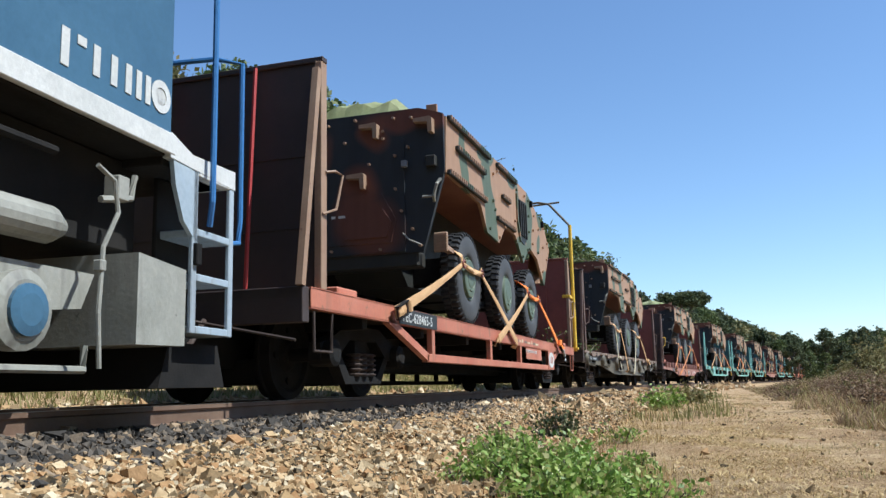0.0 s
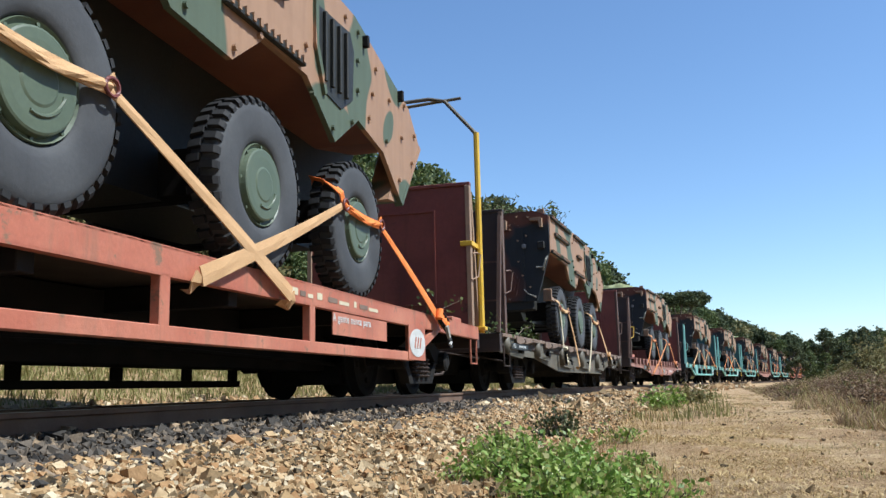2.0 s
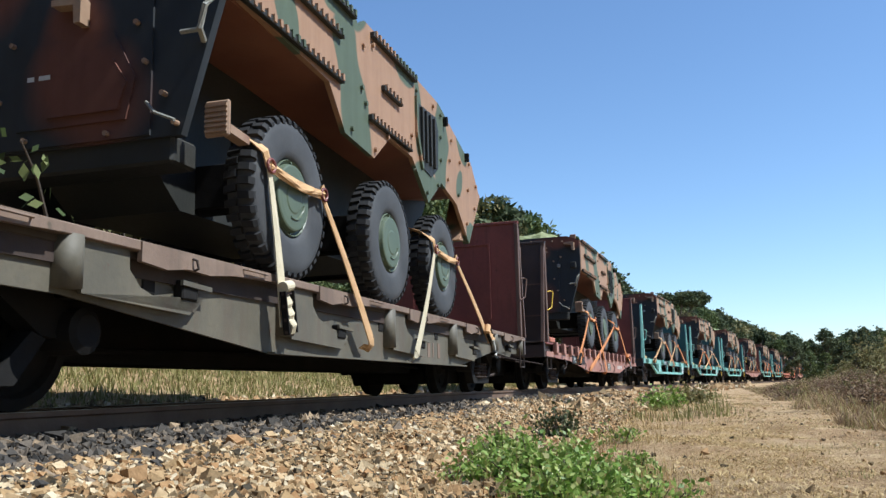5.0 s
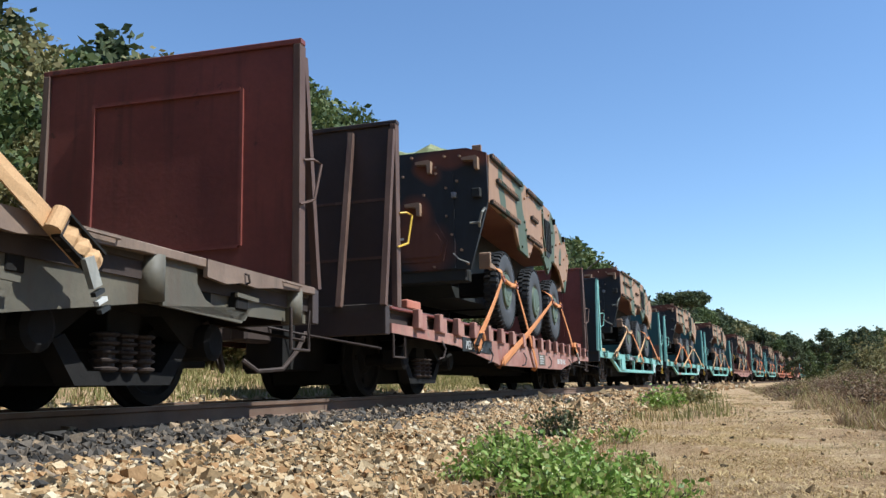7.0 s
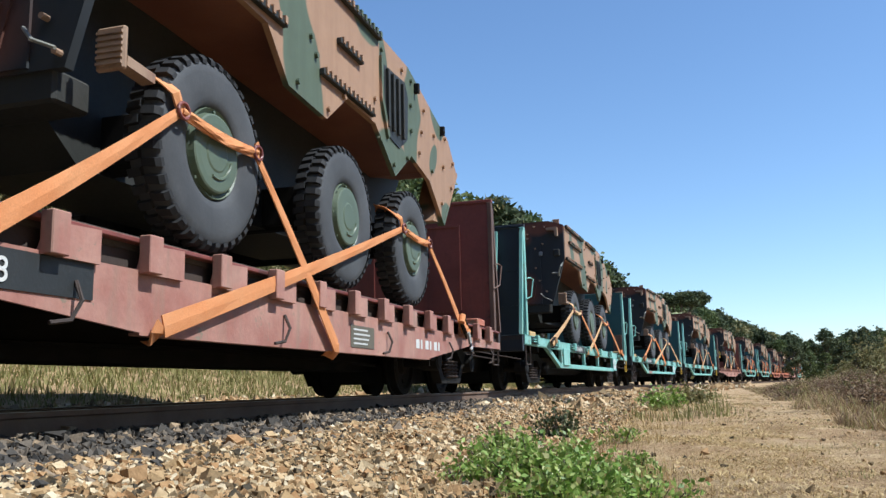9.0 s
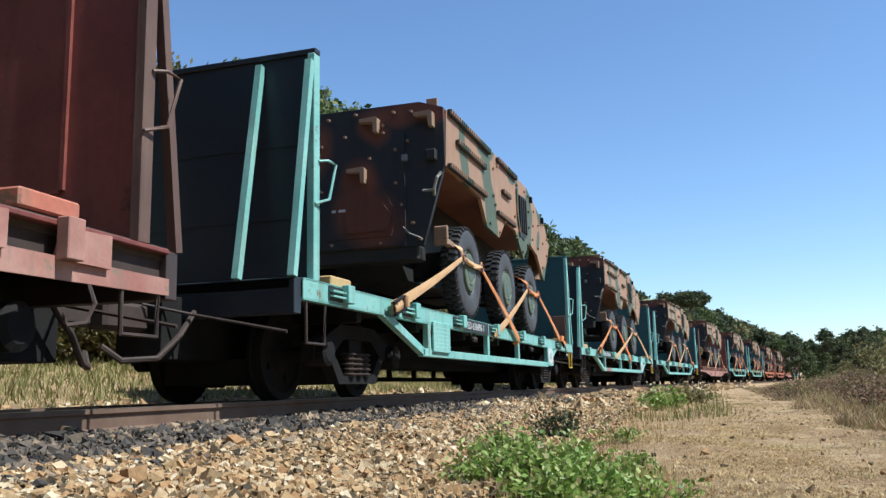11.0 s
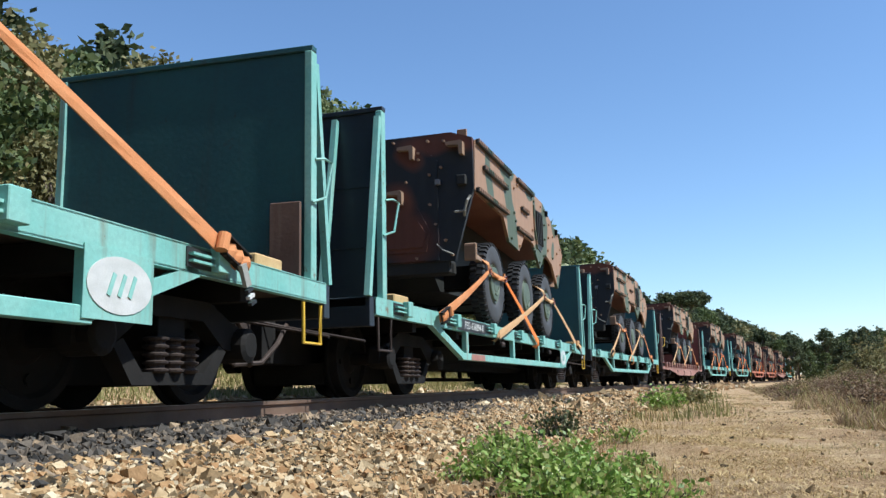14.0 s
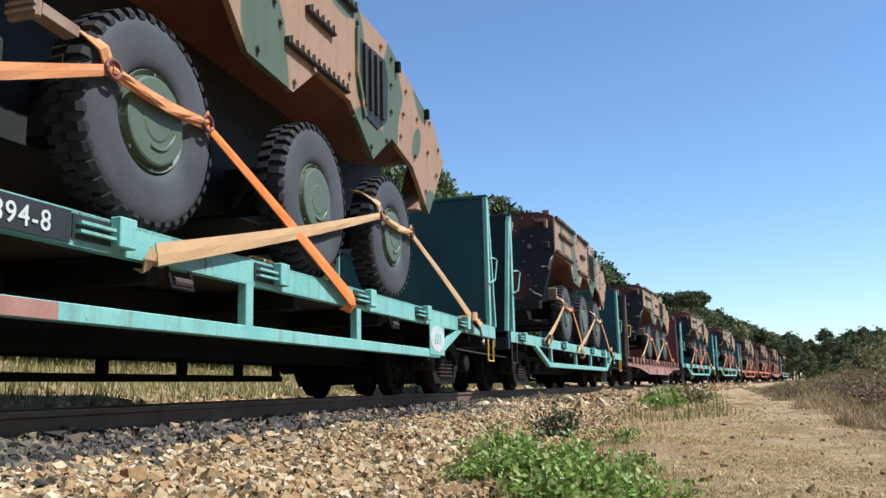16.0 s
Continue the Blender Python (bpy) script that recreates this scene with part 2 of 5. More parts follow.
M["ballast_dark"] = islands("oily_ballast_stones", [(0.0, (0.03, 0.028, 0.026)), (0.4, (0.085, 0.076, 0.066)), (0.75, (0.16, 0.13, 0.10)), (1.0, (0.34, 0.25, 0.16))], gloss=0.15)
M["leaf"] = islands("bush_leaves", [(0.0, (0.05, 0.075, 0.025)), (0.5, (0.10, 0.14, 0.045)), (1.0, (0.19, 0.21, 0.07))], 0.6, 8, gloss=0.3, through_light=0.25)
M["leaf_dry"] = islands("dry_olive_leaves", [(0.0, (0.11, 0.11, 0.04)), (0.5, (0.20, 0.185, 0.07)), (1.0, (0.32, 0.27, 0.12))], 0.7, 8, through_light=0.25)
M["leaf_far"] = islands("dark_tree_leaves", [(0.0, (0.045, 0.06, 0.03)), (0.5, (0.075, 0.10, 0.042)), (1.0, (0.13, 0.145, 0.06))], 0.7, 6, through_light=0.15)
M["weed"] = islands("bright_weed_leaves", [(0.0, (0.11, 0.20, 0.03)), (0.5, (0.25, 0.38, 0.07)), (0.85, (0.42, 0.5, 0.15)), (1.0, (0.5, 0.46, 0.22))], 0.5, 20, gloss=0.4, through_light=0.35)
M["straw"] = islands("dry_straw_blades", [(0.0, (0.28, 0.18, 0.075)), (0.5, (0.5, 0.36, 0.17)), (1.0, (0.7, 0.55, 0.29))], 0.85, 20, through_light=0.3)
M["russet"] = islands("russet_dry_leaves", [(0.0, (0.16, 0.115, 0.055)), (0.5, (0.33, 0.24, 0.115)), (1.0, (0.48, 0.37, 0.19))], 0.85, 12, through_light=0.25)
M["brown_blade"] = islands("withered_brown_blades", [(0.0, (0.13, 0.085, 0.055)), (0.5, (0.24, 0.16, 0.10)), (1.0, (0.38, 0.28, 0.18))], 0.85, 20, through_light=0.25)
M["grass"] = islands("bank_grass_blades", [(0.0, (0.14, 0.15, 0.045)), (0.5, (0.26, 0.25, 0.085)), (1.0, (0.42, 0.37, 0.17))], 0.8, 12, through_light=0.3)
M["bark"] = surface("grey_brown_bark", (0.10, 0.075, 0.055), (0.15, 0.12, 0.09), 4, 25, 0.95, relief=0.6)
M["ground"] = ground_material()


# ---- mesh helpers ----
def link_mesh(name, bm, material, smooth=False):
    me = bpy.data.meshes.new(name)
    bm.to_mesh(me)
    bm.free()
    me.materials.append(M[material] if isinstance(material, str) else material)
    if smooth:
        me.shade_smooth()
    return new(name, me)


def part(name, bm, material, parent, label="", smooth=False):
    ob = link_mesh(name, bm, material, smooth)
    ob.parent = parent
    if label:
        ob["label"] = label
    return ob


def share(name, source, parent, m=None):
    """Another part on the mesh of one that is built."""
    ob = new(name, source.data)
    ob.parent = parent
    if m is not None:
        ob.matrix_basis = m
    for key in ("label", "kind"):
        if key in source:
            ob[key] = source[key]
    return ob


def thing(name, label, category, group=""):
    return tagged(new(name), label, category, group)


def box(bm, x0, x1, y0, y1, z0, z1, bevel=0.0):
    r = bmesh.ops.create_cube(bm, size=1.0, matrix=Matrix.Translation(((x0 + x1) / 2, (y0 + y1) / 2, (z0 + z1) / 2)) @ Matrix.Diagonal((x1 - x0, y1 - y0, z1 - z0, 1)))
    if bevel:
        vs = set(r["verts"])
        bmesh.ops.bevel(bm, geom=[e for e in bm.edges if e.verts[0] in vs], offset=bevel, segments=1, affect="EDGES")
    return bm


def B(*a, bevel=0.006):
    return box(bmesh.new(), *a, bevel=bevel)


def prism(bm, pts, x0, x1, axis="x"):
    """A polygon drawn in (y, z) (axis x) or (x, z) (axis y), pulled from x0 to x1."""
    def v(p, d):
        return (d, p[0], p[1]) if axis == "x" else (p[0], d, p[1]) if axis == "y" else (p[0], p[1], d)
    a = [bm.verts.new(v(p, x0)) for p in pts]
    b = [bm.verts.new(v(p, x1)) for p in pts]
    bm.faces.new(a)
    bm.faces.new(b[::-1])
    for i in range(len(pts)):
        j = (i + 1) % len(pts)
        bm.faces.new((a[j], a[i], b[i], b[j]))
    bmesh.ops.recalc_face_normals(bm, faces=bm.faces[:])
    return bm


def PR(pts, x0, x1, axis="x"):
    return prism(bmesh.new(), pts, x0, x1, axis)


def tube(bm, pts, r, n=8, r_end=None):
    """A round bar through the points."""
    pts = [Vector(p) for p in pts]
    rings = []
    for i, p in enumerate(pts):
        d = (pts[min(i + 1, len(pts) - 1)] - pts[max(i - 1, 0)]).normalized()
        u = d.cross(Vector((0.31, 0.17, 0.93)))
        if u.length < 0.1:
            u = d.cross(Vector((1, 0, 0)))
        u.normalize()
        w = d.cross(u)
        k = r if r_end is None else r + (r_end - r) * i / (len(pts) - 1)
        rings.append([bm.verts.new(p + (u * math.cos(a) + w * math.sin(a)) * k) for a in (2 * math.pi * j / n for j in range(n))])
    for a, b in zip(rings, rings[1:]):
        for j in range(n):
            bm.faces.new((a[j], a[(j + 1) % n], b[(j + 1) % n], b[j]))
    bm.faces.new(rings[0][::-1])
    bm.faces.new(rings[-1])
    return bm


def TU(pts, r, n=8, r_end=None):
    return tube(bmesh.new(), pts, r, n, r_end)


def bar(bm, a, b, w, h, up=(1, 0, 0)):
    """A square bar from a to b; w along up, h across."""
    a, b, up = Vector(a), Vector(b), Vector(up)
    d = (b - a).normalized()
    v = d.cross(up).normalized() * (h / 2)
    u = up.normalized() * (w / 2)
    p = [[bm.verts.new(e + su * u + sv * v) for su, sv in ((-1, -1), (1, -1), (1, 1), (-1, 1))] for e in (a, b)]
    for j in range(4):
        bm.faces.new((p[0][j], p[0][(j + 1) % 4], p[1][(j + 1) % 4], p[1][j]))
    bm.faces.new(p[0][::-1])
    bm.faces.new(p[1])
    bmesh.ops.recalc_face_normals(bm, faces=bm.faces[:])
    return bm


def BAR(a, b, w, h, up=(1, 0, 0)):
    return bar(bmesh.new(), a, b, w, h, up)


def lathe(bm, profile, n=28, axis="x", at=(0, 0, 0)):
    """Turns (across, radius) points about the axis."""
    at = Vector(at)
    rings = []
    for d, r in profile:
        ring = []
        for j in range(n):
            a = 2 * math.pi * j / n
            c, s = math.cos(a) * r, math.sin(a) * r
            ring.append(bm.verts.new(at + Vector((d, c, s) if axis == "x" else (c, d, s) if axis == "y" else (c, s, d))))
        rings.append(ring)
    for a, b in zip(rings, rings[1:]):
        for j in range(n):
            bm.faces.new((a[j], a[(j + 1) % n], b[(j + 1) % n], b[j]))
    bm.faces.new(rings[0])
    bm.faces.new(rings[-1][::-1])
    bmesh.ops.recalc_face_normals(bm, faces=bm.faces[:])
    return bm


def LA(profile, n=28, axis="x", at=(0, 0, 0)):
    return lathe(bmesh.new(), profile, n, axis, at)


def raw_mesh(name, verts, faces, material):
    me = bpy.data.meshes.new(name)
    verts, faces = np.asarray(verts, dtype=np.float32), np.asarray(faces, dtype=np.int32)
    me.vertices.add(len(verts))
    me.vertices.foreach_set("co", verts.ravel())
    k = faces.shape[1]
    me.loops.add(faces.size)
    me.loops.foreach_set("vertex_index", faces.ravel())
    me.polygons.add(len(faces))
    me.polygons.foreach_set("loop_start", np.arange(0, faces.size, k, dtype=np.int32))
    me.update(calc_edges=True)
    me.validate()
    me.shade_flat()
    me.materials.append(M[material])
    return me


# ---- ground ----
rng = np.random.default_rng(7)
N_KNOTS = [-300, -60, -30, -16, -10.5, -8.2, -6.6, -5.7, -3.2, -2.2, -1.1, -0.4, 1.6, 3.5, 8, 20, 60, 300]
Z_KNOTS = [6.0, 5.0, 3.4, 2.2, 0.75, 0.2, -0.25, -0.2, -0.19, -0.225, -0.325, -0.34, -0.36, -0.15, 0.1, 0.8, 2.5, 6.0]


def ground_z(x, y):
    n = x - line_x(y)
    z = np.interp(n, N_KNOTS, Z_KNOTS)
    wob = 0.02 * np.sin(x * 2.3 + 0.7 * y) * np.sin(y * 1.7 - 0.4 * x) + 0.012 * np.sin(5.1 * x + 3.3 * y)
    return z + wob * np.where((n > -1.5) | (n < -6.6), 1.0, 0.15)


def build_ground():
    ys = np.concatenate([np.linspace(-60, 0, 30), np.arange(0.2, 14, 0.2), np.arange(14, 60, 1.0), np.linspace(60, 800, 60)])
    ns = np.concatenate([np.linspace(-300, -40, 14), np.linspace(-36, -7, 40), np.arange(-6.8, 4.0, 0.2), np.linspace(4.2, 30, 30), np.linspace(40, 300, 14)])
    nn, yy = np.meshgrid(ns, ys)
    xx = nn + line_x(yy)
    zz = ground_z(xx, yy)
    v = np.stack([xx, yy, zz], -1).reshape(-1, 3)
    a, b = len(ys), len(ns)
    i = (np.arange(a - 1)[:, None] * b + np.arange(b - 1)).ravel()
    me = raw_mesh("ground", v, np.stack([i, i + 1, i + b + 1, i + b], 1), "ground")
    me.shade_smooth()
    tagged(new("ground", me), "dry brown dirt and straw beside a ballasted track", "ground", kind="structure")


build_ground()

CUBE_V = np.array([[x, y, z] for x in (-1, 1) for y in (-1, 1) for z in (-1, 1)]) * 0.72
CUBE_F = np.array([[0, 1, 3], [0, 3, 2], [4, 6, 7], [4, 7, 5], [0, 4, 5], [0, 5, 1], [2, 3, 7], [2, 7, 6], [0, 2, 6], [0, 6, 4], [1, 5, 7], [1, 7, 3]])
OCT_V = np.array([[1, 0, 0], [0, 1, 0], [-1, 0, 0], [0, -1, 0], [0, 0, 1], [0, 0, -1]]) * 1.15
OCT_F = np.array([[0, 1, 4], [1, 2, 4], [2, 3, 4], [3, 0, 4], [1, 0, 5], [2, 1, 5], [3, 2, 5], [0, 3, 5]])


def stones(name, material, label, count, n0, n1, y0, y1, size, lift, near=False):
    """Crushed stones scattered over the shoulder, denser towards the near end."""
    u = rng.random(count)
    y = y0 + (y1 - y0) * u**1.75
    n = rng.uniform(n0, n1, count)
    x = n + line_x(y)
    r = size * rng.lognormal(0, 0.36, count) * (1 + np.clip(y - 10, 0, 60) * 0.03)
    z = ground_z(x, y) + lift * rng.random(count) + r * 0.25
    bv, bf = (CUBE_V, CUBE_F) if near else (OCT_V, OCT_F)
    v = bv[None] * (1 + rng.uniform(-0.3, 0.3, (count, len(bv), 3)))
    v = v * rng.uniform(0.7, 1.3, (count, 1, 3))
    q = rng.normal(size=(count, 4))
    q /= np.linalg.norm(q, axis=1)[:, None]
    w, a, b, c = q.T
    rot = np.stack([1 - 2 * (b * b + c * c), 2 * (a * b - w * c), 2 * (a * c + w * b), 2 * (a * b + w * c), 1 - 2 * (a * a + c * c), 2 * (b * c - w * a), 2 * (a * c - w * b), 2 * (b * c + w * a), 1 - 2 * (a * a + b * b)], -1).reshape(-1, 3, 3)
    v = np.einsum("kij,kvj->kvi", rot, v) * r[:, None, None] + np.stack([x, y, z], -1)[:, None]
    f = bf[None] + len(bv) * np.arange(count)[:, None, None]
    tagged(new(name, raw_mesh(name, v.reshape(-1, 3), f.reshape(-1, 3), material)), label, "ballast", kind="stuff")


stones("ballast", "ballast", "tan and brown crushed stone ballast on the track shoulder", 116000, -2.3, -0.65, 1.6, 13, 0.0102, 0.055, near=True)
stones("ballast", "ballast", "tan and brown crushed stone ballast further along the track", 14000, -2.75, -0.9, 11, 60, 0.028, 0.03)
stones("ballast", "ballast_dark", "oil-darkened crushed stone ballast beside the rails", 40000, -5.6, -1.9, 1.6, 20, 0.017, 0.05)
stones("ballast", "ballast", "pale crushed stone ballast on the far shoulder", 9000, -7.3, -5.5, 3, 50, 0.034, 0.04)
stones("ballast", "ballast_dark", "grey crushed stone ballast under the locomotive", 12000, -6.8, -0.8, 1.7, -40, 0.035, 0.03)
stones("loose_stones", "ballast", "loose stones scattered among dry weeds", 900, -0.9, 1.9, 1.8, 16, 0.011, 0.0)

# ---- track ----
track = tagged(new("railway_track"), "two rusty rails on weathered wooden sleepers", "railway track", kind="structure")


def rail(n):
    prof = [(-0.065, -0.155), (0.065, -0.155), (0.065, -0.143), (0.012, -0.125), (0.012, -0.042), (0.034, -0.032), (0.034, -0.003), (-0.034, -0.003), (-0.034, -0.032), (-0.012, -0.042), (-0.012, -0.125), (-0.065, -0.143)]
    bm, rings = bmesh.new(), []
    for s in list(np.arange(-60, 60, 1.5)) + list(np.arange(60, 200, 5.0)):
        rings.append([bm.verts.new(place(s, n + a, z)) for a, z in prof])
    for a, b in zip(rings, rings[1:]):
        for j in range(12):
            bm.faces.new((a[j], b[j], b[(j + 1) % 12], a[(j + 1) % 12]))
    bmesh.ops.recalc_face_normals(bm, faces=bm.faces[:])
    web = part("rail", bm, "rail_side", track, "rusty rail with a worn bright head")
    bm, rings = bmesh.new(), []
    for s in list(np.arange(-60, 60, 1.5)) + list(np.arange(60, 200, 5.0)):
        rings.append([bm.verts.new(place(s, n + a, z)) for a, z in ((-0.03, -0.002), (0.03, -0.002), (0.03, 0.0), (-0.03, 0.0))])
    for a, b in zip(rings, rings[1:]):
        for j in range(4):
            bm.faces.new((a[j], b[j], b[(j + 1) % 4], a[(j + 1) % 4]))
    bmesh.ops.recalc_face_normals(bm, faces=bm.faces[:])
    part("running_surface", bm, "rail_top", web)


rail(TRACK_N + 0.535)
rail(TRACK_N - 0.535)


# ---- plants ----
def leaf_quads(centres, size, droop=0.4, long=1.6):
    """Small pointed leaves, two triangles each, turned every way."""
    k = len(centres)
    d = rng.normal(size=(k, 3))
    d[:, 2] -= droop
    d /= np.linalg.norm(d, axis=1)[:, None]
    e = np.cross(d, rng.normal(size=(k, 3)))
    e /= np.linalg.norm(e, axis=1)[:, None]
    L = (size * rng.uniform(0.6, 1.4, k))[:, None]
    c = np.asarray(centres)
    v = np.stack([c, c + d * L * long * 0.5 + e * L * 0.45, c + d * L * long, c + d * L * long * 0.5 - e * L * 0.45], 1)
    return v.reshape(-1, 3), np.arange(4 * k).reshape(-1, 4)


def tree_crown(clumps, per, size, spread):
    """Leaves in uneven clumps round limb ends."""
    cs = []
    for c, r in clumps:
        p = rng.normal(size=(per, 3))
        p /= np.linalg.norm(p, axis=1)[:, None]
        p *= (r * rng.random(per) ** 0.35)[:, None]
        p[:, 2] *= spread
        cs.append(p + np.array(c))
    return leaf_quads(np.concatenate(cs), size)


def build_tree(seed, height, width, leaf, clump_n, per, size, flat=0.75, low=0.3, label="", umbrella=False):
    r = random.Random(seed)
    tr = thing("tree", label, "tree")
    bm = bmesh.new()
    bend = [Vector((r.uniform(-0.3, 0.3) * i, r.uniform(-0.3, 0.3) * i, height * 0.85 * i / 4)) for i in range(5)]
    tube(bm, bend, 0.035 * height * 0.6 + 0.05, 7, 0.04)
    clumps = []
    for i in range(clump_n):
        h = r.uniform(low, 1.0) if not umbrella else r.uniform(0.88, 1.0)
        prof = math.sin(math.pi * min(1, (h - low) / (1.02 - low) * 0.85 + 0.15)) if not umbrella else 1.0
        a, d = r.uniform(0, 6.283), width * 0.5 * prof * r.uniform(0.25, 1.0) ** 0.6
        c = Vector((math.cos(a) * d, math.sin(a) * d, h * height))
        clumps.append((c, width * r.uniform(0.10, 0.2)))
        if i % 2 == 0:
            base = bend[1 + i % 3] if not umbrella else bend[3]
            tube(bm, [base, (base + c) / 2 + Vector((0, 0, -0.2)), c], 0.05, 5, 0.015)
    part("trunk", bm, "bark", tr)
    v, f = tree_crown(clumps, per, size, flat)
    ob = new("crown", raw_mesh("crown", v, f, leaf))
    ob.parent = tr
    return tr


TREES = [
    build_tree(1, 7.0, 4.6, "leaf", 46, 84, 0.20, label="leafy green hillside tree with a full uneven crown", low=0.12),
    build_tree(2, 6.0, 4.2, "leaf_dry", 42, 80, 0.19, label="olive-green hillside tree with dry yellowish leaves", low=0.1),
    build_tree(3, 8.0, 4.4, "leaf_far", 44, 84, 0.21, label="tall dark green tree with an uneven crown", low=0.3),
    build_tree(4, 3.0, 3.2, "leaf_dry", 30, 90, 0.13, label="low bushy olive shrub on the bank", low=0.02),
]
NEAR_TREES = [
    build_tree(7, 7.0, 4.8, "leaf", 62, 190, 0.125, label="leafy green hillside tree with a dense uneven crown", low=0.08),
    build_tree(8, 6.4, 4.6, "leaf_dry", 60, 190, 0.115, label="olive-green hillside tree with small dry leaves", low=0.04),
]
UMBRELLA = build_tree(5, 10.5, 6.0, "leaf_far", 46, 170, 0.22, flat=0.32, label="tall umbrella-shaped pine with a bare trunk", umbrella=True)


def plant(tree, n, y, scale, turn, used=set()):
    x = float(n + line_x(y))
    m = Matrix.Translation((x, y, float(ground_z(np.array(x), np.array(y))) - 0.1)) @ Matrix.Rotation(turn, 4, "Z")
    if tree.name not in used:
        used.add(tree.name)
        ob = tree
        ob.matrix_basis = m
    else:
        ob = copy_thing(tree, m)
    ob.scale = (scale, scale, scale)
    return ob


tr_rng = random.Random(11)
# The wood on the bank behind the train
for y in np.arange(3, 34, 2.0):
    plant(NEAR_TREES[tr_rng.choice([0, 1, 0, 1, 1])], -10.4 + tr_rng.uniform(-0.7, 0.7), y + tr_rng.uniform(-0.8, 0.8), tr_rng.uniform(0.55, 0.8), tr_rng.uniform(0, 6))
for y in [*np.arange(8, 60, 2.2), *np.arange(60, 270, 2.9)]:
    pick = tr_rng.choice([(TREES[0], 7.0), (TREES[1], 6.0), (TREES[2], 8.0), (TREES[2], 8.0)]) if y > 40 else tr_rng.choice([(NEAR_TREES[0], 7.0), (NEAR_TREES[1], 6.4), (NEAR_TREES[0], 7.0)])
    tall = np.interp(y, [8, 14, 18, 25, 35, 55, 70, 84, 100, 112, 130, 165, 270], [6.0, 6.3, 7.2, 9.0, 9.2, 9.3, 8.6, 7.8, 6.4, 7.4, 9.3, 9.7, 10.6])
    plant(pick[0], -13.2 + tr_rng.uniform(-0.9, 0.9), y + tr_rng.uniform(-0.9, 0.9), float(tall) / pick[1] * tr_rng.uniform(0.84, 1.02), tr_rng.uniform(0, 6))
for y in np.arange(116, 270, 4.0):
    plant(TREES[tr_rng.choice([0, 2, 2])], -16.0 + tr_rng.uniform(-0.9, 0.9), y, tr_rng.uniform(1.05, 1.3), tr_rng.uniform(0, 6))
for y in np.arange(10, 60, 3.6):
    plant(TREES[tr_rng.choice([0, 2, 1])], -17.5 + tr_rng.uniform(-2, 2), y, tr_rng.uniform(1.05, 1.35), tr_rng.uniform(0, 6))
for y in np.arange(30, 230, 3.5):
    plant(TREES[tr_rng.choice([0, 1, 3])], -9.6 + tr_rng.uniform(-0.8, 0.8), y, tr_rng.uniform(0.6, 0.85) * (1.0 if y < 70 else 0.7), tr_rng.uniform(0, 6))
plant(UMBRELLA, -12.3, 104, 0.88, 0.4)
# Unseen woods added behind the view and beyond the path, to shade the open sky
for i in range(13):
    plant(TREES[tr_rng.choice([0, 2, 2])], -24 + i * 4.8 + tr_rng.uniform(-0.8, 0.8) + (0 if i < 3 else 3.5), -13 + tr_rng.uniform(-2, 2), tr_rng.uniform(1.6, 1.9), tr_rng.uniform(0, 6))
for i in range(12):
    plant(TREES[tr_rng.choice([0, 2, 1])], 15 + tr_rng.uniform(-1, 2), -10 + i * 2.8, tr_rng.uniform(0.9, 1.1), tr_rng.uniform(0, 6))
for y in np.arange(-12, 8, 2.4):
    plant(TREES[tr_rng.choice([0, 1, 2])], -12.0 + tr_rng.uniform(-1, 1), y, tr_rng.uniform(0.95, 1.25), tr_rng.uniform(0, 6))
# Woods across the bend, over the bushes by the path
for i in range(40):
    plant(TREES[tr_rng.choice([2, 2, 0])], -9 + i * 1.25 + tr_rng.uniform(-1, 1), 172 + tr_rng.uniform(-10, 10), tr_rng.uniform(0.9, 1.2), tr_rng.uniform(0, 6))
for i in range(28):
    plant(TREES[tr_rng.choice([2, 0, 1])], 5.5 + i * 1.1 + tr_rng.uniform(-0.8, 0.8), 112 + tr_rng.uniform(-10, 10), tr_rng.uniform(0.64, 0.82) + 0.008 * i, tr_rng.uniform(0, 6))
for i in range(20):
    plant(TREES[tr_rng.choice([0, 1, 3])], 9 + i * 1.5 + tr_rng.uniform(-1, 1), 66 + tr_rng.uniform(-8, 8), tr_rng.uniform(0.42, 0.58), tr_rng.uniform(0, 6))
for i in range(30):
    plant(TREES[tr_rng.choice([0, 2])], 1.2 + i * 1.15 + tr_rng.uniform(-0.5, 0.5), 78 + tr_rng.uniform(-6, 6) + 0.5 * i, tr_rng.uniform(0.34, 0.46), tr_rng.uniform(0, 6))
for i in range(26):
    plant(TREES[3], 5.0 + tr_rng.uniform(-1.0, 3.5), 16 + i * 2.2 + tr_rng.uniform(-1, 1), tr_rng.uniform(0.22, 0.4), tr_rng.uniform(0, 6))


